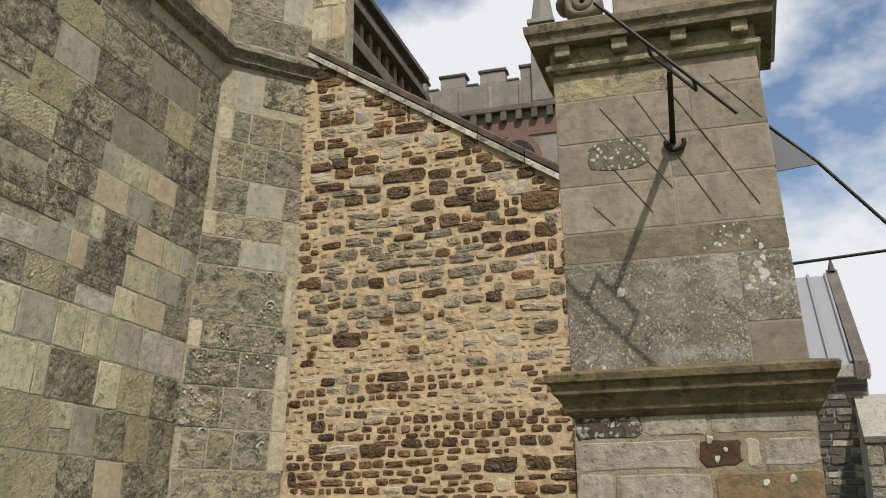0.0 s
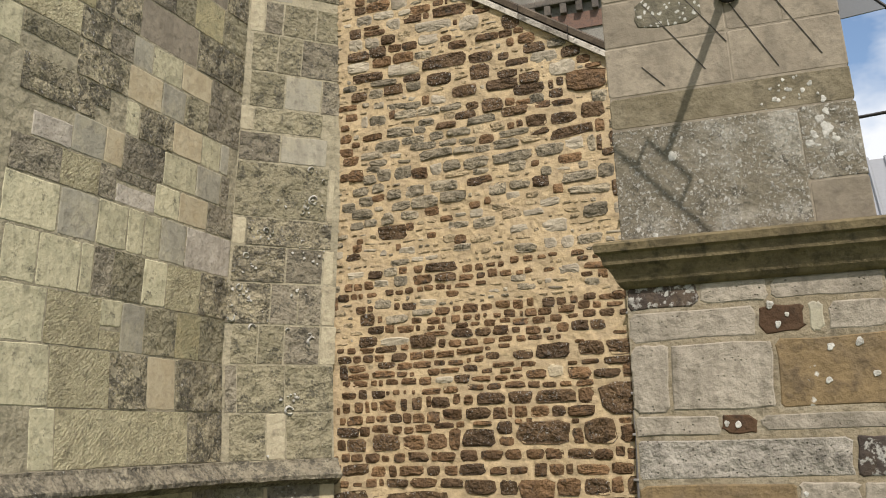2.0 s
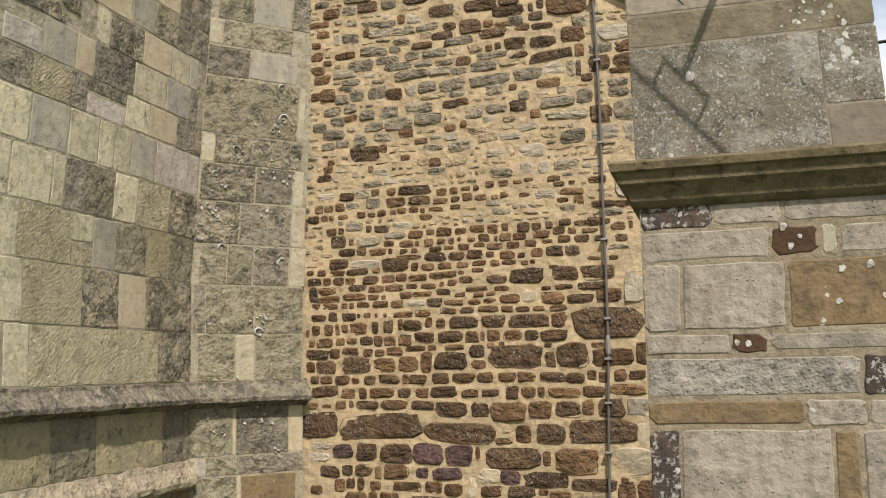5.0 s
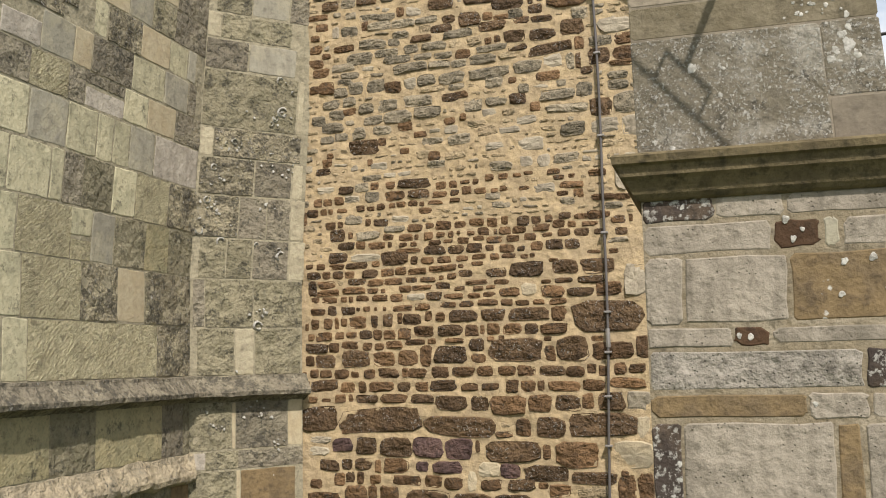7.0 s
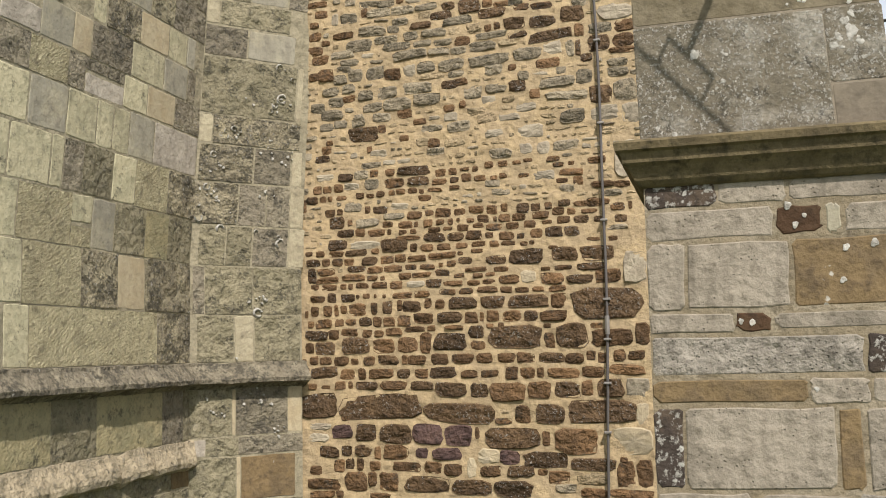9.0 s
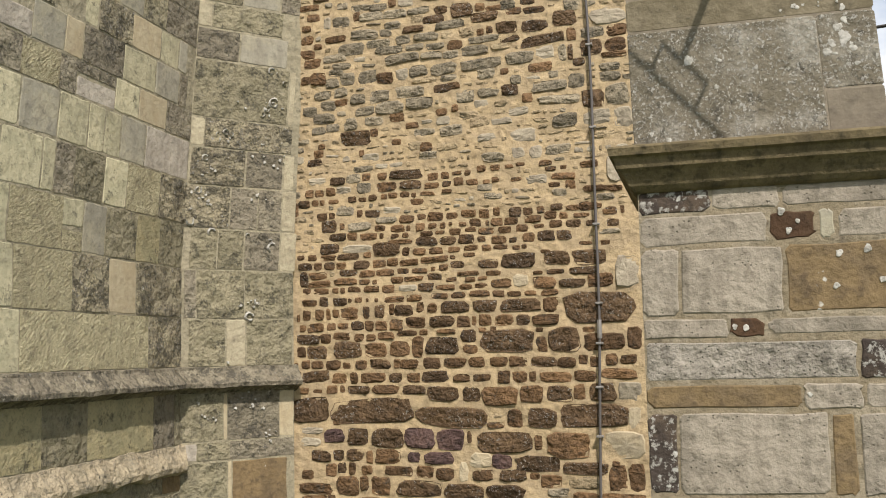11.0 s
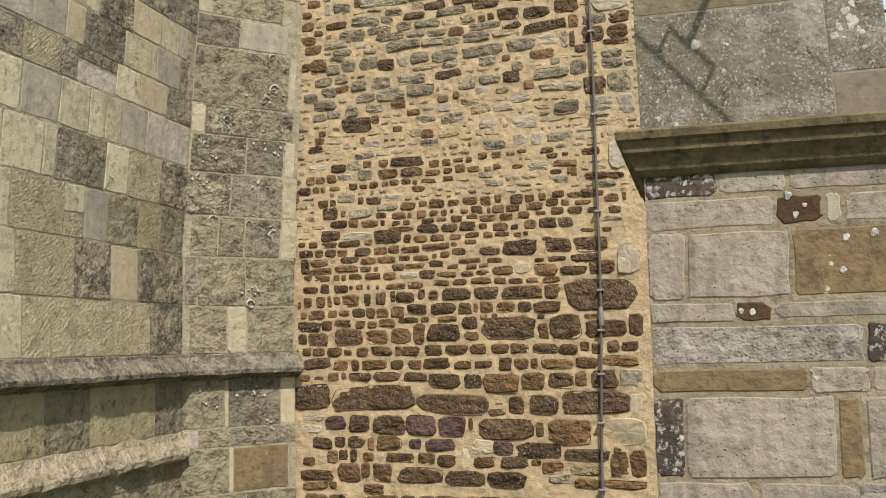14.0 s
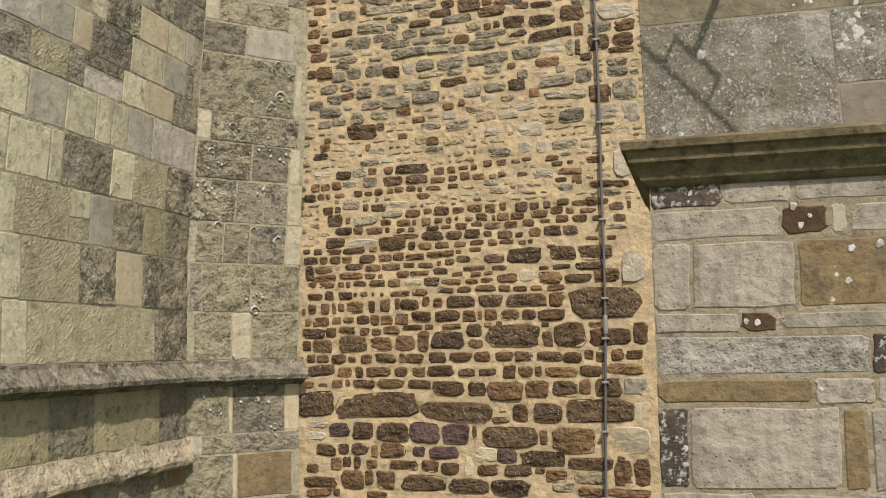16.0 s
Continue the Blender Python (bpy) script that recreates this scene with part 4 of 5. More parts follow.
row("bbbbbbbbbbwbbkb",
    [-2.64, 2.170, 0.151, 0.033, -2.46, 2.179, 0.157, 0.037, -2.33, 2.171, 0.070, 0.026, -2.26, 2.167, 0.027, 0.022, -2.11, 2.175, 0.076, 0.036, -2.00, 2.179, 0.117, 0.025, -1.86, 2.186, 0.089, 0.036, -1.75, 2.163, 0.063, 0.021, -1.63, 2.158, 0.062, 0.021, -1.55, 2.163, 0.054, 0.018, -1.31, 2.142, 0.092, 0.080, -1.43, 2.126, 0.125, 0.046, -1.16, 2.120, 0.140, 0.063, -0.99, 2.111, 0.162, 0.045, -0.82, 2.117, 0.139, 0.065])
row("kbbb",
    [-1.92, 2.122, 0.093, 0.047, -1.79, 2.116, 0.122, 0.025, -1.66, 2.113, 0.073, 0.028, -1.56, 2.117, 0.080, 0.025])
row("bbbbbbbq",
    [-2.73, 2.125, 0.052, 0.033, -2.63, 2.121, 0.103, 0.033, -2.53, 2.123, 0.039, 0.029, -2.48, 2.121, 0.027, 0.029, -2.40, 2.125, 0.082, 0.029, -2.28, 2.123, 0.096, 0.036, -2.17, 2.119, 0.080, 0.044, -2.04, 2.121, 0.113, 0.036])
row("bbbbbbb",
    [-1.71, 2.063, 0.095, 0.032, -1.83, 2.063, 0.100, 0.029, -1.57, 2.068, 0.127, 0.032, -1.45, 2.063, 0.068, 0.032, -1.35, 2.058, 0.078, 0.028, -1.25, 2.059, 0.067, 0.024, -1.13, 2.058, 0.101, 0.031])
row("bkkbbbbbbkkkbk",
    [-2.71, 2.048, 0.100, 0.037, -2.61, 2.052, 0.055, 0.052, -2.50, 2.048, 0.090, 0.044, -2.43, 2.055, 0.019, 0.018, -2.37, 2.056, 0.043, 0.026, -2.31, 2.054, 0.015, 0.018, -2.25, 2.050, 0.019, 0.022, -2.13, 2.051, 0.118, 0.033, -2.00, 2.055, 0.098, 0.036, -1.73, 1.989, 0.169, 0.067, -1.54, 1.990, 0.148, 0.067, -1.31, 1.987, 0.244, 0.070, -1.12, 1.983, 0.097, 0.090, -0.83, 1.958, 0.419, 0.174])
row("bbbbbbbkbkbb",
    [-2.79, 1.951, 0.020, 0.044, -2.73, 1.968, 0.048, 0.059, -2.64, 1.968, 0.055, 0.066, -2.58, 1.968, 0.024, 0.070, -2.53, 1.974, 0.039, 0.048, -2.44, 1.969, 0.125, 0.073, -2.32, 1.974, 0.042, 0.069, -2.23, 1.978, 0.057, 0.076, -2.15, 1.988, 0.030, 0.065, -2.07, 1.978, 0.117, 0.065, -1.96, 1.996, 0.045, 0.057, -1.88, 1.988, 0.056, 0.054])
row("bbbbkbbbbkbbbbkb",
    [-2.76, 1.883, 0.040, 0.037, -2.67, 1.884, 0.107, 0.052, -2.56, 1.889, 0.055, 0.044, -2.48, 1.891, 0.070, 0.033, -2.38, 1.890, 0.081, 0.051, -2.30, 1.888, 0.054, 0.058, -2.22, 1.886, 0.076, 0.051, -2.12, 1.888, 0.083, 0.061, -1.99, 1.902, 0.124, 0.061, -1.82, 1.902, 0.159, 0.064, -1.68, 1.896, 0.084, 0.067, -1.61, 1.899, 0.025, 0.049, -1.54, 1.902, 0.076, 0.060, -1.42, 1.898, 0.114, 0.059, -1.30, 1.896, 0.081, 0.056, -1.16, 1.893, 0.163, 0.059])
row("kbbbbbbbbkbbbb",
    [-2.72, 1.810, 0.155, 0.055, -2.60, 1.814, 0.067, 0.055, -2.49, 1.826, 0.109, 0.040, -2.37, 1.814, 0.058, 0.043, -2.29, 1.812, 0.061, 0.036, -2.19, 1.822, 0.107, 0.040, -2.05, 1.834, 0.124, 0.029, -1.94, 1.836, 0.048, 0.032, -1.79, 1.837, 0.118, 0.021, -1.65, 1.807, 0.094, 0.074, -1.56, 1.841, 0.040, 0.021, -1.49, 1.846, 0.032, 0.021, -1.20, 1.831, 0.042, 0.021, -0.90, 1.825, 0.068, 0.027])
row("bkkbbbkbkbkb",
    [-2.77, 1.729, 0.056, 0.059, -2.66, 1.726, 0.130, 0.073, -2.45, 1.738, 0.186, 0.098, -2.26, 1.732, 0.134, 0.086, -2.10, 1.735, 0.124, 0.093, -1.98, 1.746, 0.071, 0.121, -1.82, 1.751, 0.202, 0.102, -1.64, 1.724, 0.087, 0.049, -1.40, 1.769, 0.323, 0.135, -1.19, 1.743, 0.059, 0.086, -1.05, 1.768, 0.196, 0.137, -0.81, 1.752, 0.235, 0.095])
row("bbbbbbkbbbbbbbkbbbb",
    [-2.81, 1.645, 0.028, 0.022, -2.74, 1.648, 0.056, 0.051, -2.66, 1.646, 0.075, 0.044, -2.55, 1.642, 0.094, 0.054, -2.46, 1.637, 0.050, 0.033, -2.36, 1.640, 0.073, 0.050, -2.23, 1.643, 0.129, 0.054, -2.12, 1.644, 0.034, 0.053, -2.04, 1.639, 0.112, 0.053, -1.89, 1.642, 0.103, 0.064, -1.74, 1.644, 0.135, 0.053, -1.60, 1.643, 0.097, 0.056, -1.46, 1.642, 0.110, 0.052, -1.34, 1.641, 0.106, 0.055, -1.18, 1.638, 0.153, 0.055, -1.04, 1.630, 0.113, 0.058, -0.94, 1.645, 0.051, 0.051, -0.87, 1.630, 0.051, 0.057, -0.77, 1.638, 0.063, 0.050])
row("bkbbbkbkbbbbbbbb",
    [-2.79, 1.577, 0.028, 0.048, -2.67, 1.570, 0.178, 0.066, -2.51, 1.556, 0.093, 0.058, -2.41, 1.556, 0.046, 0.068, -2.28, 1.558, 0.164, 0.054, -2.13, 1.555, 0.083, 0.053, -2.01, 1.554, 0.078, 0.053, -1.87, 1.558, 0.169, 0.060, -1.70, 1.547, 0.102, 0.042, -1.57, 1.547, 0.104, 0.038, -1.43, 1.548, 0.074, 0.072, -1.33, 1.548, 0.084, 0.062, -1.25, 1.550, 0.038, 0.055, -1.11, 1.544, 0.193, 0.054, -0.93, 1.548, 0.129, 0.061, -0.73, 1.557, 0.196, 0.057])
row("bbbbkbkkkbbkbk",
    [-2.75, 1.480, 0.056, 0.036, -2.66, 1.477, 0.055, 0.018, -2.56, 1.486, 0.066, 0.047, -2.49, 1.489, 0.027, 0.040, -2.38, 1.482, 0.142, 0.043, -2.20, 1.482, 0.170, 0.053, -2.01, 1.478, 0.141, 0.049, -1.82, 1.451, 0.194, 0.084, -1.64, 1.447, 0.104, 0.087, -1.46, 1.433, 0.216, 0.110, -1.26, 1.444, 0.136, 0.095, -1.09, 1.442, 0.147, 0.088, -0.97, 1.451, 0.064, 0.087, -0.83, 1.449, 0.151, 0.100])
row("kbkkybbkk",
    [-2.72, 1.356, 0.272, 0.152, -2.53, 1.279, 0.050, 0.029, -2.29, 1.349, 0.518, 0.149, -1.77, 1.307, 0.447, 0.118, -1.48, 1.314, 0.060, 0.024, -1.49, 1.256, 0.099, 0.031, -1.37, 1.297, 0.091, 0.099, -1.20, 1.299, 0.173, 0.118, -0.89, 1.313, 0.406, 0.127])
row("pkkppbkbbqqw",
    [-2.55, 1.193, 0.132, 0.079, -2.39, 1.186, 0.134, 0.099, -2.19, 1.179, 0.203, 0.113, -1.98, 1.176, 0.196, 0.119, -1.78, 1.169, 0.171, 0.118, -1.66, 1.183, 0.025, 0.069, -1.44, 1.152, 0.331, 0.123, -1.23, 1.151, 0.045, 0.078, -1.05, 1.136, 0.262, 0.140, -2.70, 1.226, 0.138, 0.036, -2.71, 1.154, 0.126, 0.050, -0.71, 1.139, 0.221, 0.148])
row("kkkbbppwwpkkb",
    [-2.64, 1.064, 0.125, 0.064, -2.52, 1.072, 0.066, 0.057, -2.41, 1.073, 0.111, 0.071, -2.31, 1.061, 0.038, 0.074, -2.19, 1.065, 0.154, 0.088, -2.02, 1.061, 0.070, 0.056, -1.86, 1.055, 0.182, 0.069, -1.59, 1.044, 0.128, 0.085, -1.70, 0.973, 0.057, 0.116, -1.46, 1.037, 0.116, 0.081, -1.24, 1.025, 0.262, 0.087, -0.95, 0.999, 0.258, 0.063, -0.77, 1.028, 0.040, 0.026])
row("bbkbbbbbbkbbyb",
    [-2.73, 0.947, 0.079, 0.054, -2.57, 0.977, 0.066, 0.075, -2.50, 0.992, 0.054, 0.060, -2.43, 0.988, 0.042, 0.071, -2.33, 0.980, 0.068, 0.053, -2.12, 0.975, 0.171, 0.052, -1.95, 0.971, 0.103, 0.069, -1.82, 0.957, 0.116, 0.065, -1.58, 0.952, 0.124, 0.058, -1.39, 0.953, 0.164, 0.061, -1.26, 0.951, 0.055, 0.034, -1.16, 0.923, 0.123, 0.070, -0.96, 0.914, 0.185, 0.066, -0.76, 0.940, 0.102, 0.138])
row("bbbbkkkg",
    [-2.68, 0.862, 0.215, 0.061, -2.46, 0.881, 0.153, 0.113, -2.35, 0.897, 0.053, 0.084, -2.24, 0.882, 0.117, 0.108, -1.99, 0.868, 0.280, 0.093, -1.70, 0.854, 0.247, 0.089, -1.44, 0.848, 0.231, 0.094, -1.12, 0.856, 0.119, 0.046])
row("bbbbb",
    [-2.69, 0.795, 0.164, 0.039, -2.57, 0.800, 0.046, 0.039, -2.30, 0.778, 0.132, 0.056, -0.95, 0.829, 0.151, 0.053, -0.73, 0.829, 0.243, 0.046])
row("bkbbkkbbbkbb",
    [-2.68, 0.71, 0.16, 0.06, -2.53, 0.71, 0.12, 0.06, -2.32, 0.71, 0.10, 0.06, -2.20, 0.71, 0.12, 0.06, -2.07, 0.71, 0.09, 0.06, -1.95, 0.71, 0.12, 0.06, -1.81, 0.71, 0.15, 0.06, -1.66, 0.71, 0.10, 0.06, -1.54, 0.71, 0.14, 0.06, -1.35, 0.71, 0.18, 0.06, -1.17, 0.71, 0.14, 0.06, -0.98, 0.71, 0.20, 0.06])

# beside the pillar
row("qb",
    [-0.66, 2.168, 0.140, 0.177, -0.82, 2.125, 0.142, 0.076])
row("bbbbqwb",
    [-0.63, 1.769, 0.078, 0.127, -0.94, 1.653, 0.047, 0.038, -0.77, 1.643, 0.065, 0.062, -0.67, 1.642, 0.092, 0.047, -0.67, 1.448, 0.133, 0.111, -0.65, 1.296, 0.070, 0.125, -0.65, 0.952, 0.087, 0.158])
# the upper wall, from the coping down
row("kbbbkqqbbbqqbbbbbqbg",
    [-2.60, 5.148, 0.183, 0.080, -2.56, 5.074, 0.200, 0.058, -2.36, 5.057, 0.153, 0.073, -2.62, 5.023, 0.078, 0.045, -2.58, 4.946, 0.129, 0.068, -2.46, 4.950, 0.077, 0.057, -2.33, 4.958, 0.139, 0.075, -2.25, 4.894, 0.070, 0.023, -2.17, 4.900, 0.075, 0.028, -2.21, 4.854, 0.138, 0.028, -2.54, 4.875, 0.193, 0.054, -2.36, 4.867, 0.127, 0.064, -2.11, 4.809, 0.087, 0.028, -2.03, 4.820, 0.049, 0.038, -2.03, 4.762, 0.137, 0.058, -1.94, 4.776, 0.019, 0.050, -1.94, 4.712, 0.019, 0.062, -1.86, 4.734, 0.109, 0.100, -2.59, 4.813, 0.070, 0.047, -2.49, 4.816, 0.089, 0.028])
row("bkbqbbbbbqqqbbbqqkbb",
    [-2.40, 4.814, 0.066, 0.026, -2.59, 4.751, 0.082, 0.049, -2.45, 4.757, 0.173, 0.067, -2.29, 4.761, 0.113, 0.102, -2.13, 4.677, 0.143, 0.050, -2.00, 4.698, 0.078, 0.033, -1.92, 4.628, 0.239, 0.069, -1.73, 4.641, 0.048, 0.042, -1.69, 4.587, 0.123, 0.037, -2.56, 4.668, 0.115, 0.071, -2.41, 4.683, 0.151, 0.051, -2.25, 4.675, 0.087, 0.035, -2.19, 4.616, 0.129, 0.053, -2.09, 4.621, 0.037, 0.040, -1.88, 4.531, 0.029, 0.034, -2.04, 4.538, 0.263, 0.069, -1.78, 4.511, 0.135, 0.098, -1.49, 4.466, 0.116, 0.091, -2.50, 4.604, 0.114, 0.020, -2.48, 4.563, 0.152, 0.033])
row("kqqqkyqbkbbbbbbbbkbb",
    [-2.63, 4.579, 0.085, 0.069, -2.34, 4.601, 0.100, 0.076, -2.63, 4.497, 0.102, 0.076, -2.50, 4.494, 0.106, 0.080, -2.38, 4.497, 0.100, 0.065, -2.26, 4.506, 0.092, 0.075, -2.08, 4.450, 0.146, 0.081, -1.95, 4.429, 0.077, 0.037, -2.46, 4.417, 0.125, 0.070, -2.33, 4.425, 0.092, 0.052, -2.22, 4.422, 0.106, 0.054, -1.87, 4.369, 0.124, 0.051, -1.66, 4.387, 0.154, 0.043, -1.53, 4.388, 0.086, 0.045, -1.44, 4.397, 0.062, 0.031, -1.39, 4.333, 0.109, 0.064, -1.50, 4.324, 0.046, 0.052, -2.61, 4.407, 0.160, 0.065, -2.43, 4.339, 0.135, 0.069, -2.27, 4.345, 0.148, 0.069])
row("gkkkgkqqkkqkgkkkkkqb",
    [-2.12, 4.340, 0.117, 0.046, -1.71, 4.254, 0.164, 0.067, -1.55, 4.232, 0.069, 0.045, -1.34, 4.257, 0.142, 0.066, -1.19, 4.267, 0.118, 0.058, -1.10, 4.191, 0.121, 0.067, -2.61, 4.324, 0.159, 0.072, -2.27, 4.261, 0.233, 0.083, -1.97, 4.269, 0.311, 0.084, -1.46, 4.177, 0.148, 0.040, -1.28, 4.184, 0.179, 0.074, -2.54, 4.241, 0.226, 0.059, -2.42, 4.184, 0.186, 0.039, -2.21, 4.188, 0.127, 0.046, -2.01, 4.146, 0.172, 0.081, -1.72, 4.153, 0.128, 0.099, -1.53, 4.107, 0.130, 0.049, -1.38, 4.054, 0.135, 0.069, -1.16, 4.091, 0.166, 0.099, -1.02, 4.127, 0.083, 0.050])
row("bgkgkgkkkbkkbqggkg",
    [-0.96, 4.075, 0.098, 0.027, -2.68, 4.180, 0.101, 0.039, -2.61, 4.110, 0.113, 0.061, -2.48, 4.114, 0.099, 0.061, -2.35, 4.127, 0.135, 0.068, -2.20, 4.126, 0.104, 0.058, -1.83, 4.034, 0.168, 0.073, -1.57, 4.039, 0.210, 0.067, -1.39, 3.978, 0.202, 0.067, -1.01, 3.983, 0.254, 0.133, -1.24, 3.985, 0.029, 0.053, -1.18, 4.000, 0.040, 0.050, -2.11, 4.010, 0.048, 0.059, -2.01, 4.003, 0.119, 0.066, -2.21, 3.988, 0.121, 0.043, -1.34, 3.906, 0.096, 0.055, -1.21, 3.922, 0.084, 0.057, -0.93, 3.862, 0.096, 0.074])


def rubble():
    rng = random.Random(5)
    stones = []
    for x, z, w, h, c in STONES:
        tl = rng.uniform(-0.05, 0.05) + (0.03 if 2.9 < z < 4.0 else 0.0)
        stones.append((x, z, w / 2 + 0.0025, h / 2 + 0.0035, c, tl * (0.4 if z > 3.95 else 1.0), 0.065 if z < 3.95 else 0.03))
    # small pale pinnings between them: deep below the eye line, and in the smeared middle of the wall
    for lo, hi, cols in ((0.10, 0.66, "kkkbbb"), (2.10, 5.2, "yyyqgy")):
        z = lo
        while z < hi:
            h = rng.uniform(0.075, 0.11) if hi < 1 else rng.uniform(0.018, 0.042)
            x = -2.85 + rng.uniform(0, 0.08)
            while x < RX1 - 0.06:
                w = rng.uniform(0.09, 0.26) if hi < 1 else rng.uniform(0.03, 0.11)
                xx, zz = x + w / 2, z + h / 2 + 0.012 * noise.noise((x * 2.0, z * 2.0, 2.0))
                clear = 0.006 if hi > 1 else -0.004
                if (hi < 1 or z > 2.58 or x < -2.52) and zz + h < rub_top(xx + w) and all(abs(xx - q[0]) > w / 2 + q[2] + clear or abs(zz - q[1]) > h / 2 + q[3] + clear for q in stones):
                    stones.append((xx, zz, w / 2 - 0.006, h / 2 - 0.004, rng.choice(cols), rng.uniform(-0.12, 0.12), 0.12))
                    x += w + rng.uniform(0.0, 0.02)
                else:
                    x += 0.02
            z += h * (1.0 if hi < 1 else 0.7)
    near, far = [], {}
    for st in stones:
        if len(near) < 300 and 0.95 < st[1] < 2.2 and st[0] > -2.86:
            near.append(st)
        else:
            far.setdefault(st[4], []).append(st)

    def geo(st):
        x, zc, hw, hh, c, tl, jit = st
        flat = 0.0025 if c in "yqw" else (0.0045 if hw < 0.07 else 0.0065)
        return stone_geo(place_rub, x, zc, hw, hh, rng, "r", jit=jit, proud=flat + rng.uniform(-0.001, 0.003), edge=0.0035, inset=min(0.007, hh * 0.3), back=0.03, tilt=tl, wave=0.006 if hw > 0.05 else 0.003)

    for st in near:
        vs, fs = geo(st)
        mesh_ob("rubble_stone", vs, fs, RUB[False][st[4]], wall_rubble)
    for c, sts in far.items():
        av, af = [], []
        for st in sts:
            vs, fs = geo(st)
            o = len(av)
            av += vs
            af += [tuple(i + o for i in f) for f in fs]
        tagged(mesh_ob("rubble_stones", av, af, RUB[True][c], wall_rubble), kind="stuff")


# sloping coping on the rubble wall
def coping():
    th = thing("coping", "sloping pale coping with a dark stone roll on the wall", "coping")
    n = 7
    x0, x1 = -2.74, -0.45
    for i in range(n):
        a, b = x0 + (x1 - x0) * i / n + 0.004, x0 + (x1 - x0) * (i + 1) / n - 0.004
        for nm, mat, lo, hi, yo in (("underslab", M_COPE, 0.0, 0.055, 0.03), ("roll", M_ROLL, 0.058, 0.12, 0.022)):
            bm = bmesh.new()
            q = []
            for x in (a, b):
                t = rub_top(x)
                q.append([bm.verts.new((x, y, t + z)) for y, z in ((6.0 - yo, lo), (6.6, lo), (6.6, hi + 0.03), (6.0 - yo + 0.03, hi), (6.0 - yo, hi - 0.02))])
            for k in range(5):
                bm.faces.new((q[0][k], q[0][(k + 1) % 5], q[1][(k + 1) % 5], q[1][k]))
            bm.faces.new(q[0])
            bm.faces.new(q[1])
            part(nm, bm, mat, th)


coping()


# ---- white lichens on the canted face ----
def lichen_curl(f, z, r, start, sweep, rng):
    """Lichen that has died off in the middle: a ragged arc of flat knobs."""
    w, n = cant_width(z), 11
    vs, fs = [], []
    for k in range(n + 1):
        a = start + sweep * k / n
        for rr, out in ((r * rng.uniform(0.50, 0.68), 0.004), (r * rng.uniform(0.72, 0.85), 0.0155), (r * rng.uniform(0.95, 1.2), 0.004)):
            vs.append(place_cant(f + rr * math.cos(a) / w, z + rr * math.sin(a), out))
    for k in range(n):
        for j in range(2):
            q = k * 3 + j
            fs.append((q, q + 3, q + 4, q + 1))
    return vs, fs


def cant_lichens():
    rng = random.Random(12)
    for f, z, r, start in ((0.69, 3.58, 0.026, 0.6), (0.75, 3.57, 0.010, 2.0), (0.82, 3.51, 0.014, 1.0), (0.73, 3.37, 0.034, 0.4), (0.67, 3.32, 0.022, 2.5), (0.63, 3.28, 0.018, 4.0), (0.24, 3.12, 0.014, 1.0), (0.31, 3.14, 0.020, 0.2), (0.36, 3.13, 0.016, 3.3),
                           (0.14, 2.96, 0.022, 0.5), (0.10, 2.75, 0.024, 1.5), (0.05, 2.55, 0.026, 3.0), (0.24, 2.49, 0.026, 0.3), (0.79, 2.41, 0.032, 1.0), (0.77, 2.45, 0.014, 4.0), (0.59, 1.96, 0.030, 0.2), (0.66, 2.05, 0.018, 2.6), (0.56, 2.48, 0.014, 0.0)):
        vs, fs = lichen_curl(f, z, r, start, rng.uniform(3.2, 5.6), rng)
        mesh_ob("lichen", vs, fs, M_LICHEN, wall_cant, "crusty white lichen")
    for fc, zc, n in ((0.70, 3.35, 6), (0.30, 3.12, 5), (0.64, 3.00, 5), (0.80, 2.98, 5), (0.2, 2.88, 7), (0.15, 2.68, 9), (0.62, 2.72, 4), (0.6, 2.05, 6), (0.47, 3.31, 2), (0.2, 1.36, 7), (0.62, 1.40, 9), (0.8, 1.22, 6), (0.5, 1.62, 5)):
        for k in range(n):
            f, z, r = min(0.97, max(0.03, fc + rng.gauss(0, 0.06))), zc + rng.gauss(0, 0.035), rng.uniform(0.004, 0.010)
            vs, fs = stone_geo(place_cant, f, z, r / cant_width(z), r * rng.uniform(0.6, 1.2), rng, "c", jit=0.25, proud=0.014, edge=0.003, inset=0.0015, back=0.008, wave=0.0003)
            mesh_ob("lichen", vs, fs, M_LICHEN, wall_cant, "crusty white lichen")


cant_lichens()


# ---- the lightning conductor ----
def lead_x(z):
    """The cable hangs almost plumb and leans off a little at foot and head."""
    return -0.827 - 0.0095 * (z - 2.8) ** 2 + 0.003 * math.sin(z * 4.1)


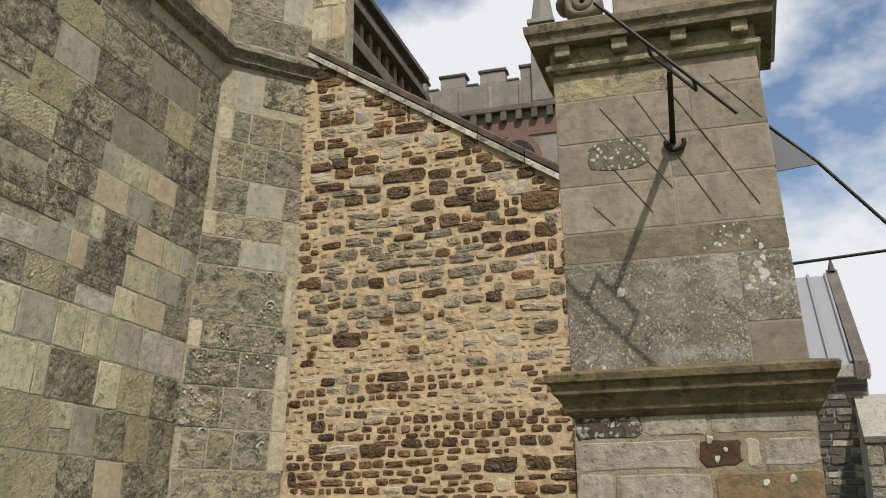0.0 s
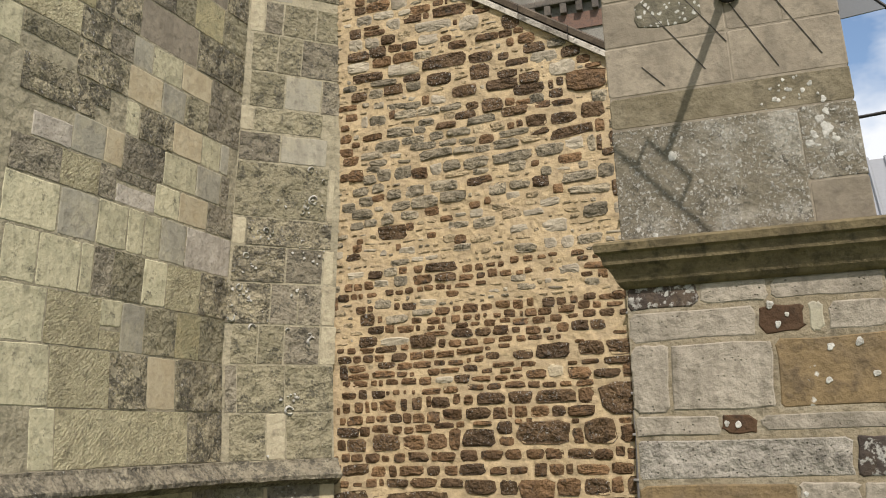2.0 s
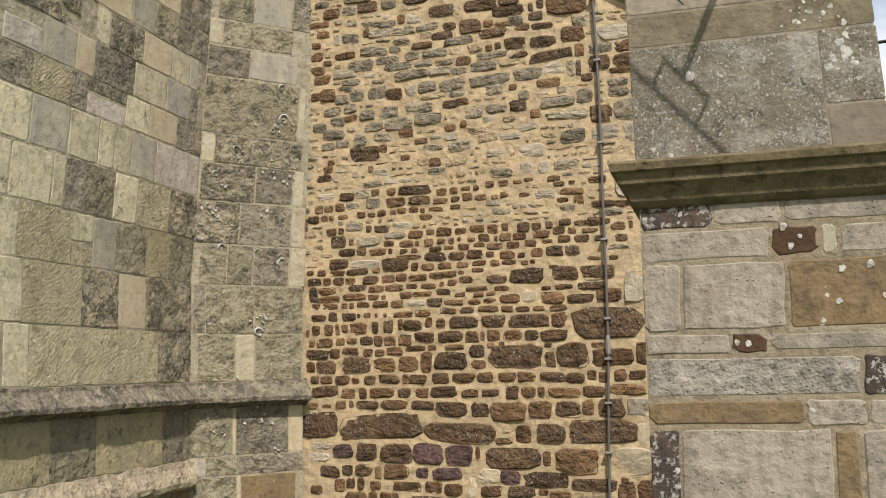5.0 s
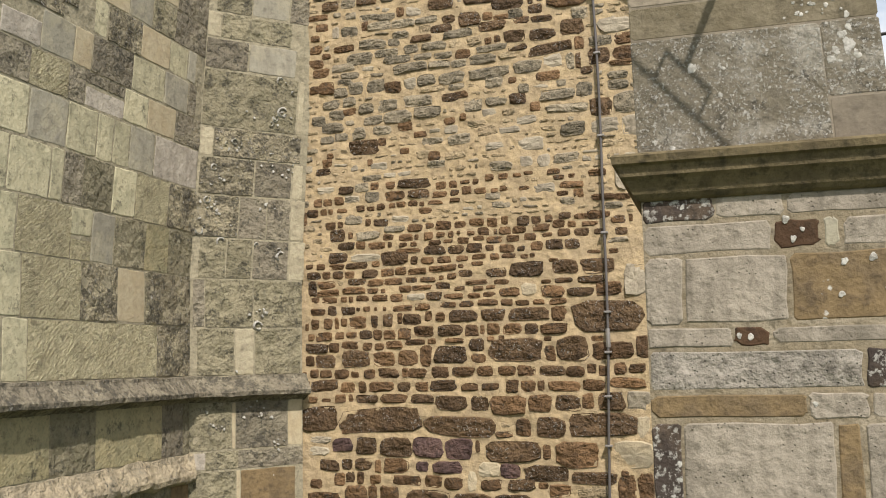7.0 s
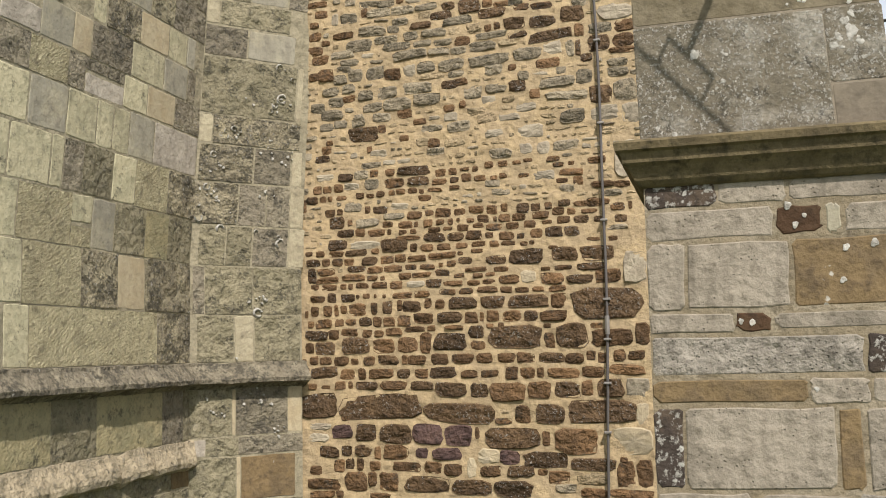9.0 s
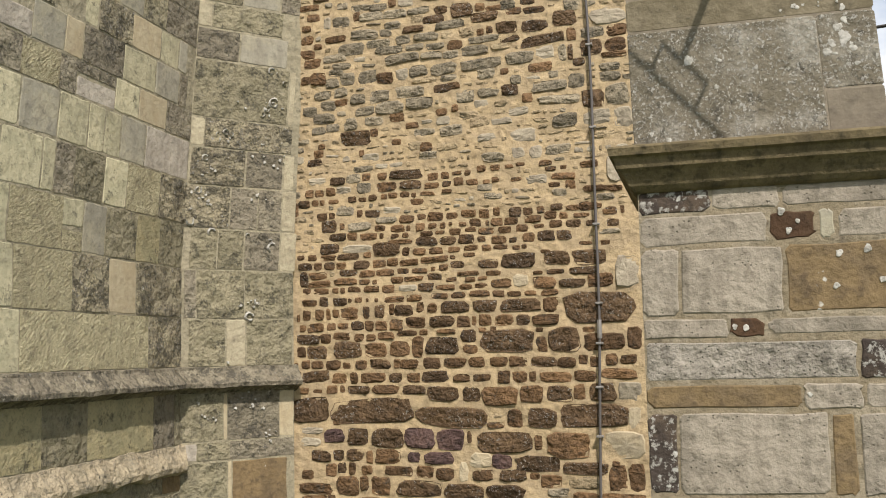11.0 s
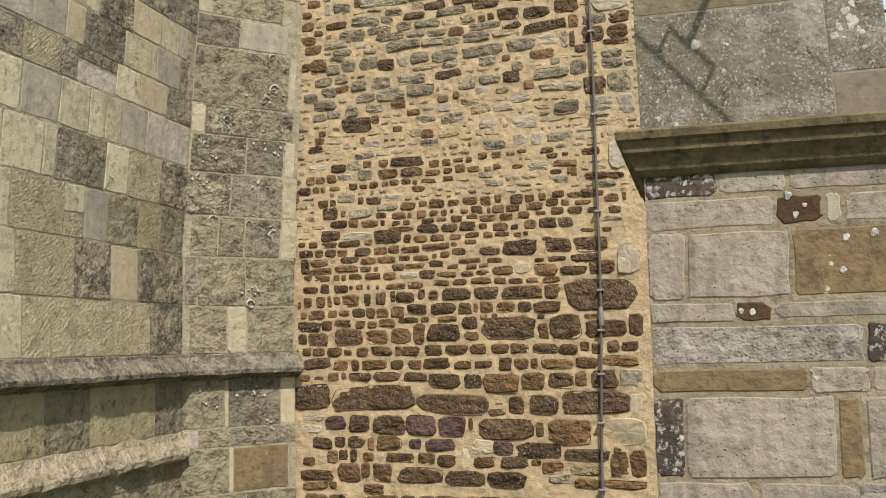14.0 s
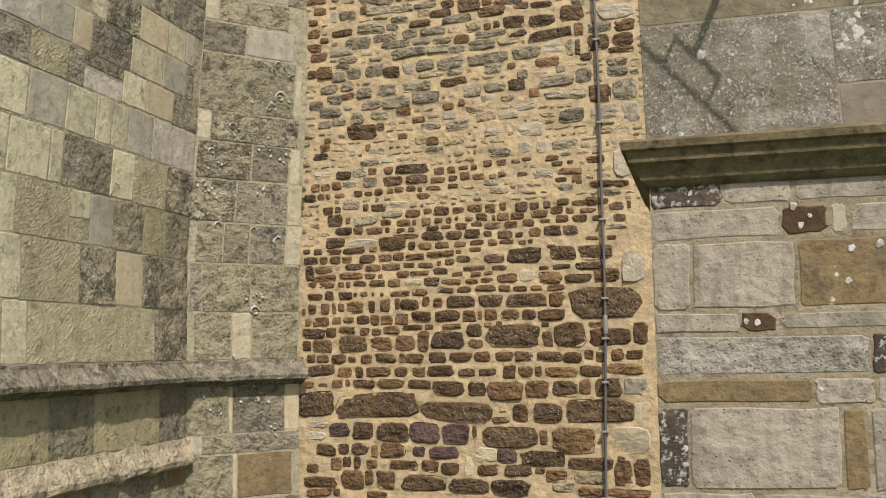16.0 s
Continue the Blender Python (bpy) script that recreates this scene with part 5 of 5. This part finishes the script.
def conductor():
    th = thing("lightning_conductor", "grey lightning conductor cable clipped to the rubble wall", "cable")
    pts = [(lead_x(0.1 * k), RY - 0.030 - rub_front(lead_x(0.1 * k), 0.1 * k), 0.1 * k) for k in range(42)]
    part("cable", tube_bm(pts, 0.0085, 8), M_CABLE, th, smooth=True)
    for z in (3.98, 3.58, 3.06, 2.46, 1.98, 1.74, 1.48, 1.19, 0.80, 0.40):
        x, y = lead_x(z), RY - rub_front(lead_x(z), z)
        clip = part("clip", box_bm(x - 0.021, x + 0.021, y - 0.044, y - 0.008, z - 0.007, z + 0.007, 0.003), M_CLIP, th)
        for sx in (-1, 1):
            part("screw", tube_bm([(x + sx * 0.016, y - 0.040, z), (x + sx * 0.016, y - 0.049, z)], 0.004, 6), M_CLIP, clip)
    x = lead_x(1.82)
    part("joint", tube_bm([(x, RY - 0.032, 1.77), (x, RY - 0.034, 1.79), (x, RY - 0.034, 1.85), (x, RY - 0.032, 1.88)], 0.0145, 8), M_CLIP, th, "bright metal joint")


conductor()


# ---- the sundial pillar ----
PX0, PX1, PY0, PY1 = -0.418, 0.398, 3.412, 3.75
PY2 = 4.6


def shaft_x(z):
    """The left and right sides; the dial block above the moulding draws in a little."""
    k = max(0.0, min(1.0, (z - 2.3) / 1.32))
    return PX0 - 0.024 * k, PX1 - 0.075 * k


def place_pillar(u, z, out):
    a, b = shaft_x(z)
    return Vector((a + (b - a) * (u - PX0) / (PX1 - PX0), PY0 - out, z))


def pillar():
    th = thing("sundial_pillar", "square stone pillar with a mossy moulding and a dial face", "sundial")
    part("lower_core", box_bm(PX0 + 0.004, PX1 - 0.004, PY0, PY2, 0.0, 2.22), M_PJOINT, th, "brown mortared core")
    bm = bmesh.new()
    rings = []
    for z in (2.22, 3.62):
        a, b = shaft_x(z)
        rings.append([bm.verts.new(c) for c in ((a + 0.004, PY0, z), (b - 0.004, PY0, z), (b - 0.004, PY1, z), (a + 0.004, PY1, z))])
    for k in range(4):
        bm.faces.new((rings[0][k], rings[0][(k + 1) % 4], rings[1][(k + 1) % 4], rings[1][k]))
    bm.faces.new(rings[0])
    bm.faces.new(rings[-1])
    part("core", bm, M_DIAL, th, "brown mortared core")
    L, R = PX0, PX1
    courses = [
        (2.145, 2.23, [L, -0.175, 0.045, R], "ZLL"),
        (2.035, 2.14, [L, 0.0, 0.155, 0.21, R], "LJSL"),
        (1.80, 2.03, [L, -0.287, 0.045, R], "LLO"),
        (1.725, 1.795, [L, -0.137, -0.023, R], "LJL"),
        (1.585, 1.72, [L, 0.254, R], "XZ"),
        (1.49, 1.58, [L, 0.08, 0.26, R], "OLL"),
        (1.22, 1.485, [L, -0.315, 0.152, 0.235, R], "ZLOL"),
        (0.96, 1.215, [L, -0.1, 0.2, R], "LLX"),
        (0.70, 0.955, [L, -0.28, 0.1, R], "LOL"),
        (0.40, 0.695, [L, 0.0, R], "LL"),
        (0.02, 0.395, [L, -0.2, 0.15, R], "LLO"),
    ]
    lay(th, place_pillar, courses, 21, gap=0.0065, proud=0.003, vary=0.0012, jit=0.05, worn=0.022)
    dial = [
        (2.375, 2.785, [L, 0.214], "H"),
        (2.375, 2.53, [0.216, R], "T"),
        (2.532, 2.785, [0.212, R], "H"),
        (2.787, 2.903, [L, R], "V"),
        (2.906, 3.09, [L, 0.02, R], "TT"),
        (3.091, 3.265, [L, 0.02, 0.21, R], "TTT"),
        (3.266, 3.445, [L, 0.12, R], "TT"),
        (3.447, 3.565, [L, 0.05, R], "BT"),
    ]
    lay(th, place_pillar, dial, 22, gap=0.0008, proud=0.0015, vary=0.0004, jit=0.004)
    # round white lichens: x, z, radius
    for x, z, r in ((0.295, 2.70, 0.020), (0.278, 2.735, 0.014), (0.318, 2.66, 0.012), (0.235, 2.655, 0.013), (0.30, 2.80, 0.010), (0.24, 2.84, 0.008), (0.19, 2.85, 0.007), (0.265, 2.86, 0.008), (-0.355, 2.425, 0.008), (-0.30, 2.40, 0.009),
                    (-0.215, 2.67, 0.016), (-0.11, 2.66, 0.007), (0.045, 2.135, 0.012), (0.065, 2.07, 0.010), (0.095, 2.10, 0.007), (0.215, 1.99, 0.011), (0.30, 2.0, 0.012), (0.20, 1.885, 0.010), (0.34, 1.90, 0.010), (-0.12, 1.762, 0.009), (-0.085, 1.758, 0.010), (0.10, 1.54, 0.008)):
        rng = random.Random(int(z * 1000))
        vs, fs = stone_geo(place_pillar, x, z, r, r * 1.05, rng, "c", jit=0.22, proud=0.0062 if z < 2.3 else 0.0027, edge=0.0008, inset=0.002, back=0.004, wave=0.0003)
        mesh_ob("lichen", vs, fs, M_LICHEN, th, "crusty white lichen")
    rng = random.Random(31)
    for k in range(34):
        if k < 16:
            x, z, r = rng.uniform(0.10, 0.31), rng.uniform(2.80, 2.895), rng.uniform(0.003, 0.007)
        elif k < 24:
            x, z, r = rng.uniform(0.25, 0.33), rng.uniform(2.60, 2.78), rng.uniform(0.004, 0.011)
        else:
            x, z, r = rng.uniform(-0.25, 0.2), rng.uniform(2.5, 2.76), rng.uniform(0.003, 0.008)
        vs, fs = stone_geo(place_pillar, x, z, r, r * rng.uniform(0.8, 1.2), rng, "c", jit=0.25, proud=0.0027, edge=0.0008, inset=0.0012, back=0.004, wave=0.0003)
        mesh_ob("lichen", vs, fs, M_LICHEN, th, "crusty white lichen")
    # dark lichened inset on the dial
    rng = random.Random(8)
    vs, fs = stone_geo(place_pillar, -0.175, 3.205, 0.118, 0.062, rng, "r", jit=0.03, proud=0.003, edge=0.0008, inset=0.004, back=0.01, wave=0.001)
    mesh_ob("inset", vs, fs, M_INSET, th, "dark lichened inset panel", smooth=True)
    a, b = shaft_x(2.3)
    bm = profile_ring_bm((a, b, PY0 - 0.01, PY2), [(-0.05, 2.222), (0.0, 2.222), (0.010, 2.229), (0.021, 2.244), (0.030, 2.266), (0.044, 2.288), (0.058, 2.301), (0.061, 2.318), (0.068, 2.334), (0.081, 2.342), (0.085, 2.366), (0.078, 2.374), (0.0, 2.392), (-0.05, 2.397)])
    part("moulding", bm, M_MOSS, th, "dark green mossy moulding")
    a, b = shaft_x(3.6)
    bm = profile_ring_bm((a, b, PY0 - 0.01, PY1), [(-0.05, 3.56), (0.006, 3.566), (0.020, 3.578), (0.022, 3.592), (0.012, 3.606), (0.004, 3.612), (0.004, 3.675), (-0.05, 3.68)])
    part("frieze", bm, M_BAND, th, "worn yellowish frieze")
    bm = profile_ring_bm((a, b, PY0 - 0.01, PY1), [(-0.05, 3.665), (0.070, 3.668), (0.076, 3.70), (0.090, 3.712), (0.094, 3.745), (0.02, 3.79), (-0.1, 3.80)])
    part("cornice", bm, M_SLAB, th, "dark weathered projecting cornice slab")
    for i in range(4):
        x = a + 0.02 + (b - a - 0.10) * i / 3
        part("bracket_block", box_bm(x, x + 0.06, PY0 - 0.06, PY0 + 0.02, 3.618, 3.668, 0.006), M_BAND, th)
    part("pedestal", box_bm(-0.20, 0.14, 3.48, 3.7, 3.81, 4.02, 0.02), M_DIAL, th)
    for sx in (-1, 1):
        cx = -0.035 + sx * 0.29
        pts = []
        for k in range(26):
            t = k / 25 * 4.2 * math.pi
            r = 0.085 * (1 - k / 30)
            pts.append((cx + sx * r * math.cos(t), 3.50, 3.905 + r * math.sin(t)))
        part("scroll", tube_bm(pts, 0.022, 8, 3.0), M_DIAL, th, smooth=True)
    # hour lines cut in the dial: the upper end, then the lower end
    for x0, z0, x1, z1 in ((-0.264, 3.405, -0.013, 3.052), (-0.133, 3.438, 0.148, 2.937), (-0.009, 3.458, 0.286, 2.958), (0.153, 3.485, 0.323, 3.288), (-0.29, 3.24, -0.09, 2.965), (-0.306, 3.007, -0.231, 2.926)):
        part("hour_line", tube_bm([(x0, PY0 - 0.003, z0), (x1, PY0 - 0.003, z1)], 0.0018, 6), M_LINE, th)
    # west gnomon: an arm straight out, a forked frame, and the slanting style
    base, tip = Vector((0.0, PY0, 3.235)), Vector((0.028, 2.965, 3.308))
    lo, hi = Vector((0.227, 2.9, 3.095)), Vector((-0.200, 2.9, 3.563))
    g = part("gnomon", tube_bm([hi, lo], 0.0065, 8), M_IRON, th, "black iron slanting style")
    arm_bm = bmesh.new()
    for p, hw in ((base, 0.011), (tip, 0.009)):
        for dx, dz in ((-1, -1), (1, -1), (1, 1), (-1, 1)):
            arm_bm.verts.new(p + Vector((dx * hw, 0, dz * hw)))
    av = list(arm_bm.verts)
    for k in range(4):
        arm_bm.faces.new((av[k], av[(k + 1) % 4], av[4 + (k + 1) % 4], av[4 + k]))
    arm_bm.faces.new(av[:4])
    arm_bm.faces.new(av[4:])
    part("arm", arm_bm, M_IRON, g)
    off = Vector((0.004, 0.068, -0.006))
    e0, e1 = Vector((-0.034, 2.9, 3.381)), Vector((0.104, 2.9, 3.230))
    part("fork", tube_bm([e0 + off, e1 + off], 0.006, 6), M_IRON, g)
    for e in (e0, e1):
        part("prong", tube_bm([e, e + off * 1.05], 0.006, 6), M_IRON, g)
    ring = [base + Vector((0.008 + 0.034 * math.cos(a), -0.016, -0.012 + 0.03 * math.sin(a))) for a in [radians(165 + 24 * k) for k in range(10)]]
    part("foot", tube_bm(ring, 0.009, 8), M_IRON, g)
    # south gnomon: a grey plate with a dark edge, and its stay
    ym = 3.58
    bm = bmesh.new()
    q = [[bm.verts.new((x, ym + o, z)) for x, z in ((0.345, 3.311), (0.512, 3.146), (0.355, 3.132))] for o in (-0.004, 0.004)]
    for k in range(3):
        bm.faces.new((q[0][k], q[0][(k + 1) % 3], q[1][(k + 1) % 3], q[1][k]))
    bm.faces.new(q[0])
    bm.faces.new(q[1])
    pl = part("gnomon_plate", bm, M_PLATE, th, "grey metal gnomon plate")
    part("style", tube_bm([(0.345, ym, 3.325), (0.512, ym, 3.15), (0.85, ym, 2.72)], 0.007, 8), M_IRON, pl)
    part("stay", tube_bm([(0.36, ym, 2.77), (0.82, ym, 2.80)], 0.006, 8), M_IRON, pl)


pillar()


# ---- far things: church parapet, tower, neighbouring range ----
def parapet():
    th = thing("church_parapet", "dark receding church parapet with moulded cornice", "building")
    x = -8.06
    part("wall", box_bm(x - 1.0, x, 17.0, 24.6, 0.0, 13.0), M_FARD, th)
    for z0, z1, o, m in ((13.0, 13.35, 0.25, M_FARD), (13.35, 13.9, 0.0, M_FARD), (13.9, 14.1, 0.35, M_FARD), (14.1, 14.6, 0.1, M_FARD), (14.6, 14.75, 0.3, M_FARD)):
        part("cornice", box_bm(x - 1.0, x + o, 17.0, 24.6, z0, z1, 0.02), m, th)
    for i in range(12):
        y = 17.2 + i * 0.6
        part("arcade_post", box_bm(x, x + 0.15, y, y + 0.22, 13.35, 13.9), M_FARR, th)


def tower():
    th = thing("church_tower", "far grey church tower with battlements and a pinnacle", "tower")
    y = 35.0
    part("wall", box_bm(-12.6, -5.7, y, y + 7, 0.0, 18.3), M_FAR, th)
    part("parapet_band", box_bm(-12.7, -5.6, y - 0.15, y + 7, 18.3, 19.5, 0.03), M_FAR, th)
    part("string", box_bm(-12.75, -5.55, y - 0.3, y + 7, 18.15, 18.4, 0.05), M_FARD, th)
    for i in range(5):
        x = -12.27 + i * 1.68
        part("merlon", box_bm(x, x + 1.05, y - 0.12, y + 0.35, 19.5, 20.02, 0.04), M_FAR, th)
        part("merlon_cap", box_bm(x - 0.06, x + 1.11, y - 0.18, y + 0.42, 20.02, 20.14, 0.03), M_FARD, th)
        part("crenel_sill", box_bm(x + 1.11, x + 1.62, y - 0.18, y + 0.42, 19.5, 19.6, 0.03), M_FARD, th)
    for i in range(11):
        part("corbel", box_bm(-12.4 + i * 0.62, -12.15 + i * 0.62, y - 0.28, y, 17.75, 18.15, 0.03), M_FARD, th)
    for i in range(6):
        part("panel_post", box_bm(-12.3 + i * 1.25, -12.15 + i * 1.25, y - 0.22, y - 0.1, 18.4, 19.35, 0.02), M_FAR, th)
    part("frieze", box_bm(-12.6, -5.7, y - 0.06, y + 0.1, 17.1, 17.75), M_FARR, th)
    # each opening: a red arch, then a flat panel with its shade painted on
    for cx in (-10.6, -7.4):
        for r, m, o in ((0.95, M_FARR, 0.10), (0.72, M_VOID, 0.16), ):
            bm = bmesh.new()
            ring = [(cx - r, 13.5)] + [(cx + r * math.cos(a), 16.0 + 1.25 * r * math.sin(a)) for a in [math.pi * (1 - k / 12) for k in range(13)]] + [(cx + r, 13.5)]
            q = [[bm.verts.new((px, yy, pz)) for px, pz in ring] for yy in (y - o, y + 0.05)]
            for k in range(len(ring)):
                k2 = (k + 1) % len(ring)
                bm.faces.new((q[0][k], q[0][k2], q[1][k2], q[1][k]))
            bm.faces.new(q[0])
            bm.faces.new(q[1])
            part("arch" if o < 0.12 else "louvre", bm, m, th)
    part("pinnacle_shaft", box_bm(-6.75, -5.85, y - 0.3, y + 0.6, 18.4, 21.8, 0.05), M_FAR, th)
    part("pinnacle_cap", box_bm(-6.85, -5.75, y - 0.4, y + 0.7, 21.8, 22.0, 0.04), M_FAR, th)
    bm = bmesh.new()
    bmesh.ops.create_cone(bm, segments=8, radius1=0.5, radius2=0.04, depth=3.2, cap_ends=True, matrix=Matrix.Translation((-6.3, y + 0.15, 23.6)))
    part("pinnacle_spire", bm, M_FAR, th)


def range_right():
    th = thing("stone_range", "far grey stone range with a ribbed lead roof and buttress", "building")
    part("wall", box_bm(-0.5, 2.0, 16.0, 22.0, 0.0, 4.3), M_FAR, th)
    bm = bmesh.new()
    q = [[bm.verts.new((x, yy, z)) for yy, z in ((15.9, 4.36), (18.5, 6.42), (18.5, 6.32), (15.9, 4.24))] for x in (-0.5, 1.80)]
    for k in range(4):
        bm.faces.new((q[0][k], q[0][(k + 1) % 4], q[1][(k + 1) % 4], q[1][k]))
    bm.faces.new(q[0])
    bm.faces.new(q[1])
    part("roof", bm, M_LEAD, th, "pale grey ribbed lead roof")
    for i in range(8):
        x = -0.3 + i * 0.3
        part("roof_rib", tube_bm([(x, 15.9, 4.39), (x, 18.5, 6.45)], 0.03, 6), M_LEAD, th)
    bm = bmesh.new()
    q = [[bm.verts.new((x, yy, z)) for yy, z in ((15.75, 4.1), (15.75, 4.38), (18.6, 6.55), (18.6, 6.25))] for x in (1.83, 2.02)]
    for k in range(4):
        bm.faces.new((q[0][k], q[0][(k + 1) % 4], q[1][(k + 1) % 4], q[1][k]))
    bm.faces.new(q[0])
    bm.faces.new(q[1])
    part("gable_coping", bm, M_FARD, th)
    def place_far(u, z, out):
        return Vector((u, 16.0 - out * 2, z))

    rng = random.Random(31)
    rows_far, z = [], 0.9
    while z < 4.0:
        h = rng.uniform(0.08, 0.14)
        br = [0.9]
        while br[-1] < 1.75:
            br.append(br[-1] + rng.uniform(0.12, 0.36))
        br[-1] = 2.0
        rows_far.append((z, min(z + h, 4.14), br, "".join(rng.choice("FFKFFSF") for _ in br[1:])))
        z += h
    lay(th, place_far, rows_far, 32, gap=0.014, proud=0.015, vary=0.01, jit=0.12)
    part("eaves", box_bm(-0.5, 2.05, 15.8, 16.0, 4.15, 4.35, 0.02), M_FAR, th)
    bm = bmesh.new()
    q = [[bm.verts.new((x, yy, z)) for yy, z in ((15.2, 0.0), (15.2, 3.1), (16.0, 3.9), (16.0, 0.0))] for x in (1.78, 2.5)]
    for k in range(4):
        bm.faces.new((q[0][k], q[0][(k + 1) % 4], q[1][(k + 1) % 4], q[1][k]))
    bm.faces.new(q[0])
    bm.faces.new(q[1])
    butt = part("buttress", bm, M_FAR, th)

    def place_butt(u, z, out):
        return Vector((u, 15.2 - out * 2, z))

    lay(butt, place_butt, [(1.0 + 0.3 * k, 1.29 + 0.3 * k, [1.78, 2.0 + 0.2 * (k % 2), 2.5], "KS" if k % 3 else "KF") for k in range(7)], 33, gap=0.01, proud=0.012)
    part("weathering", box_bm(1.76, 2.52, 15.14, 15.3, 3.1, 3.2, 0.02), M_FARD, th)
    bm = bmesh.new()
    bmesh.ops.create_cone(bm, segments=8, radius1=0.07, radius2=0.02, depth=0.22, cap_ends=True, matrix=Matrix.Translation((1.92, 18.5, 6.6)))
    part("gable_finial", bm, M_FARD, th)


def aerial():
    th = thing("roof_aerial", "thin metal roof aerial on the far parapet", "aerial")
    x, y = -8.4, 20.7
    part("mast", tube_bm([(x, y, 14.7), (x, y, 16.0)], 0.018, 6), M_IRON, th)
    part("boom", tube_bm([(x - 0.25, y, 15.9), (x + 0.3, y, 15.95)], 0.012, 6), M_IRON, th)
    for k in range(4):
        part("element", tube_bm([(x - 0.2 + 0.14 * k, y - 0.1, 15.82), (x - 0.2 + 0.14 * k, y + 0.1, 16.02)], 0.01, 6), M_IRON, th)


aerial()
parapet()
tower()
range_right()

# ---- the rubble stones ----
rubble()
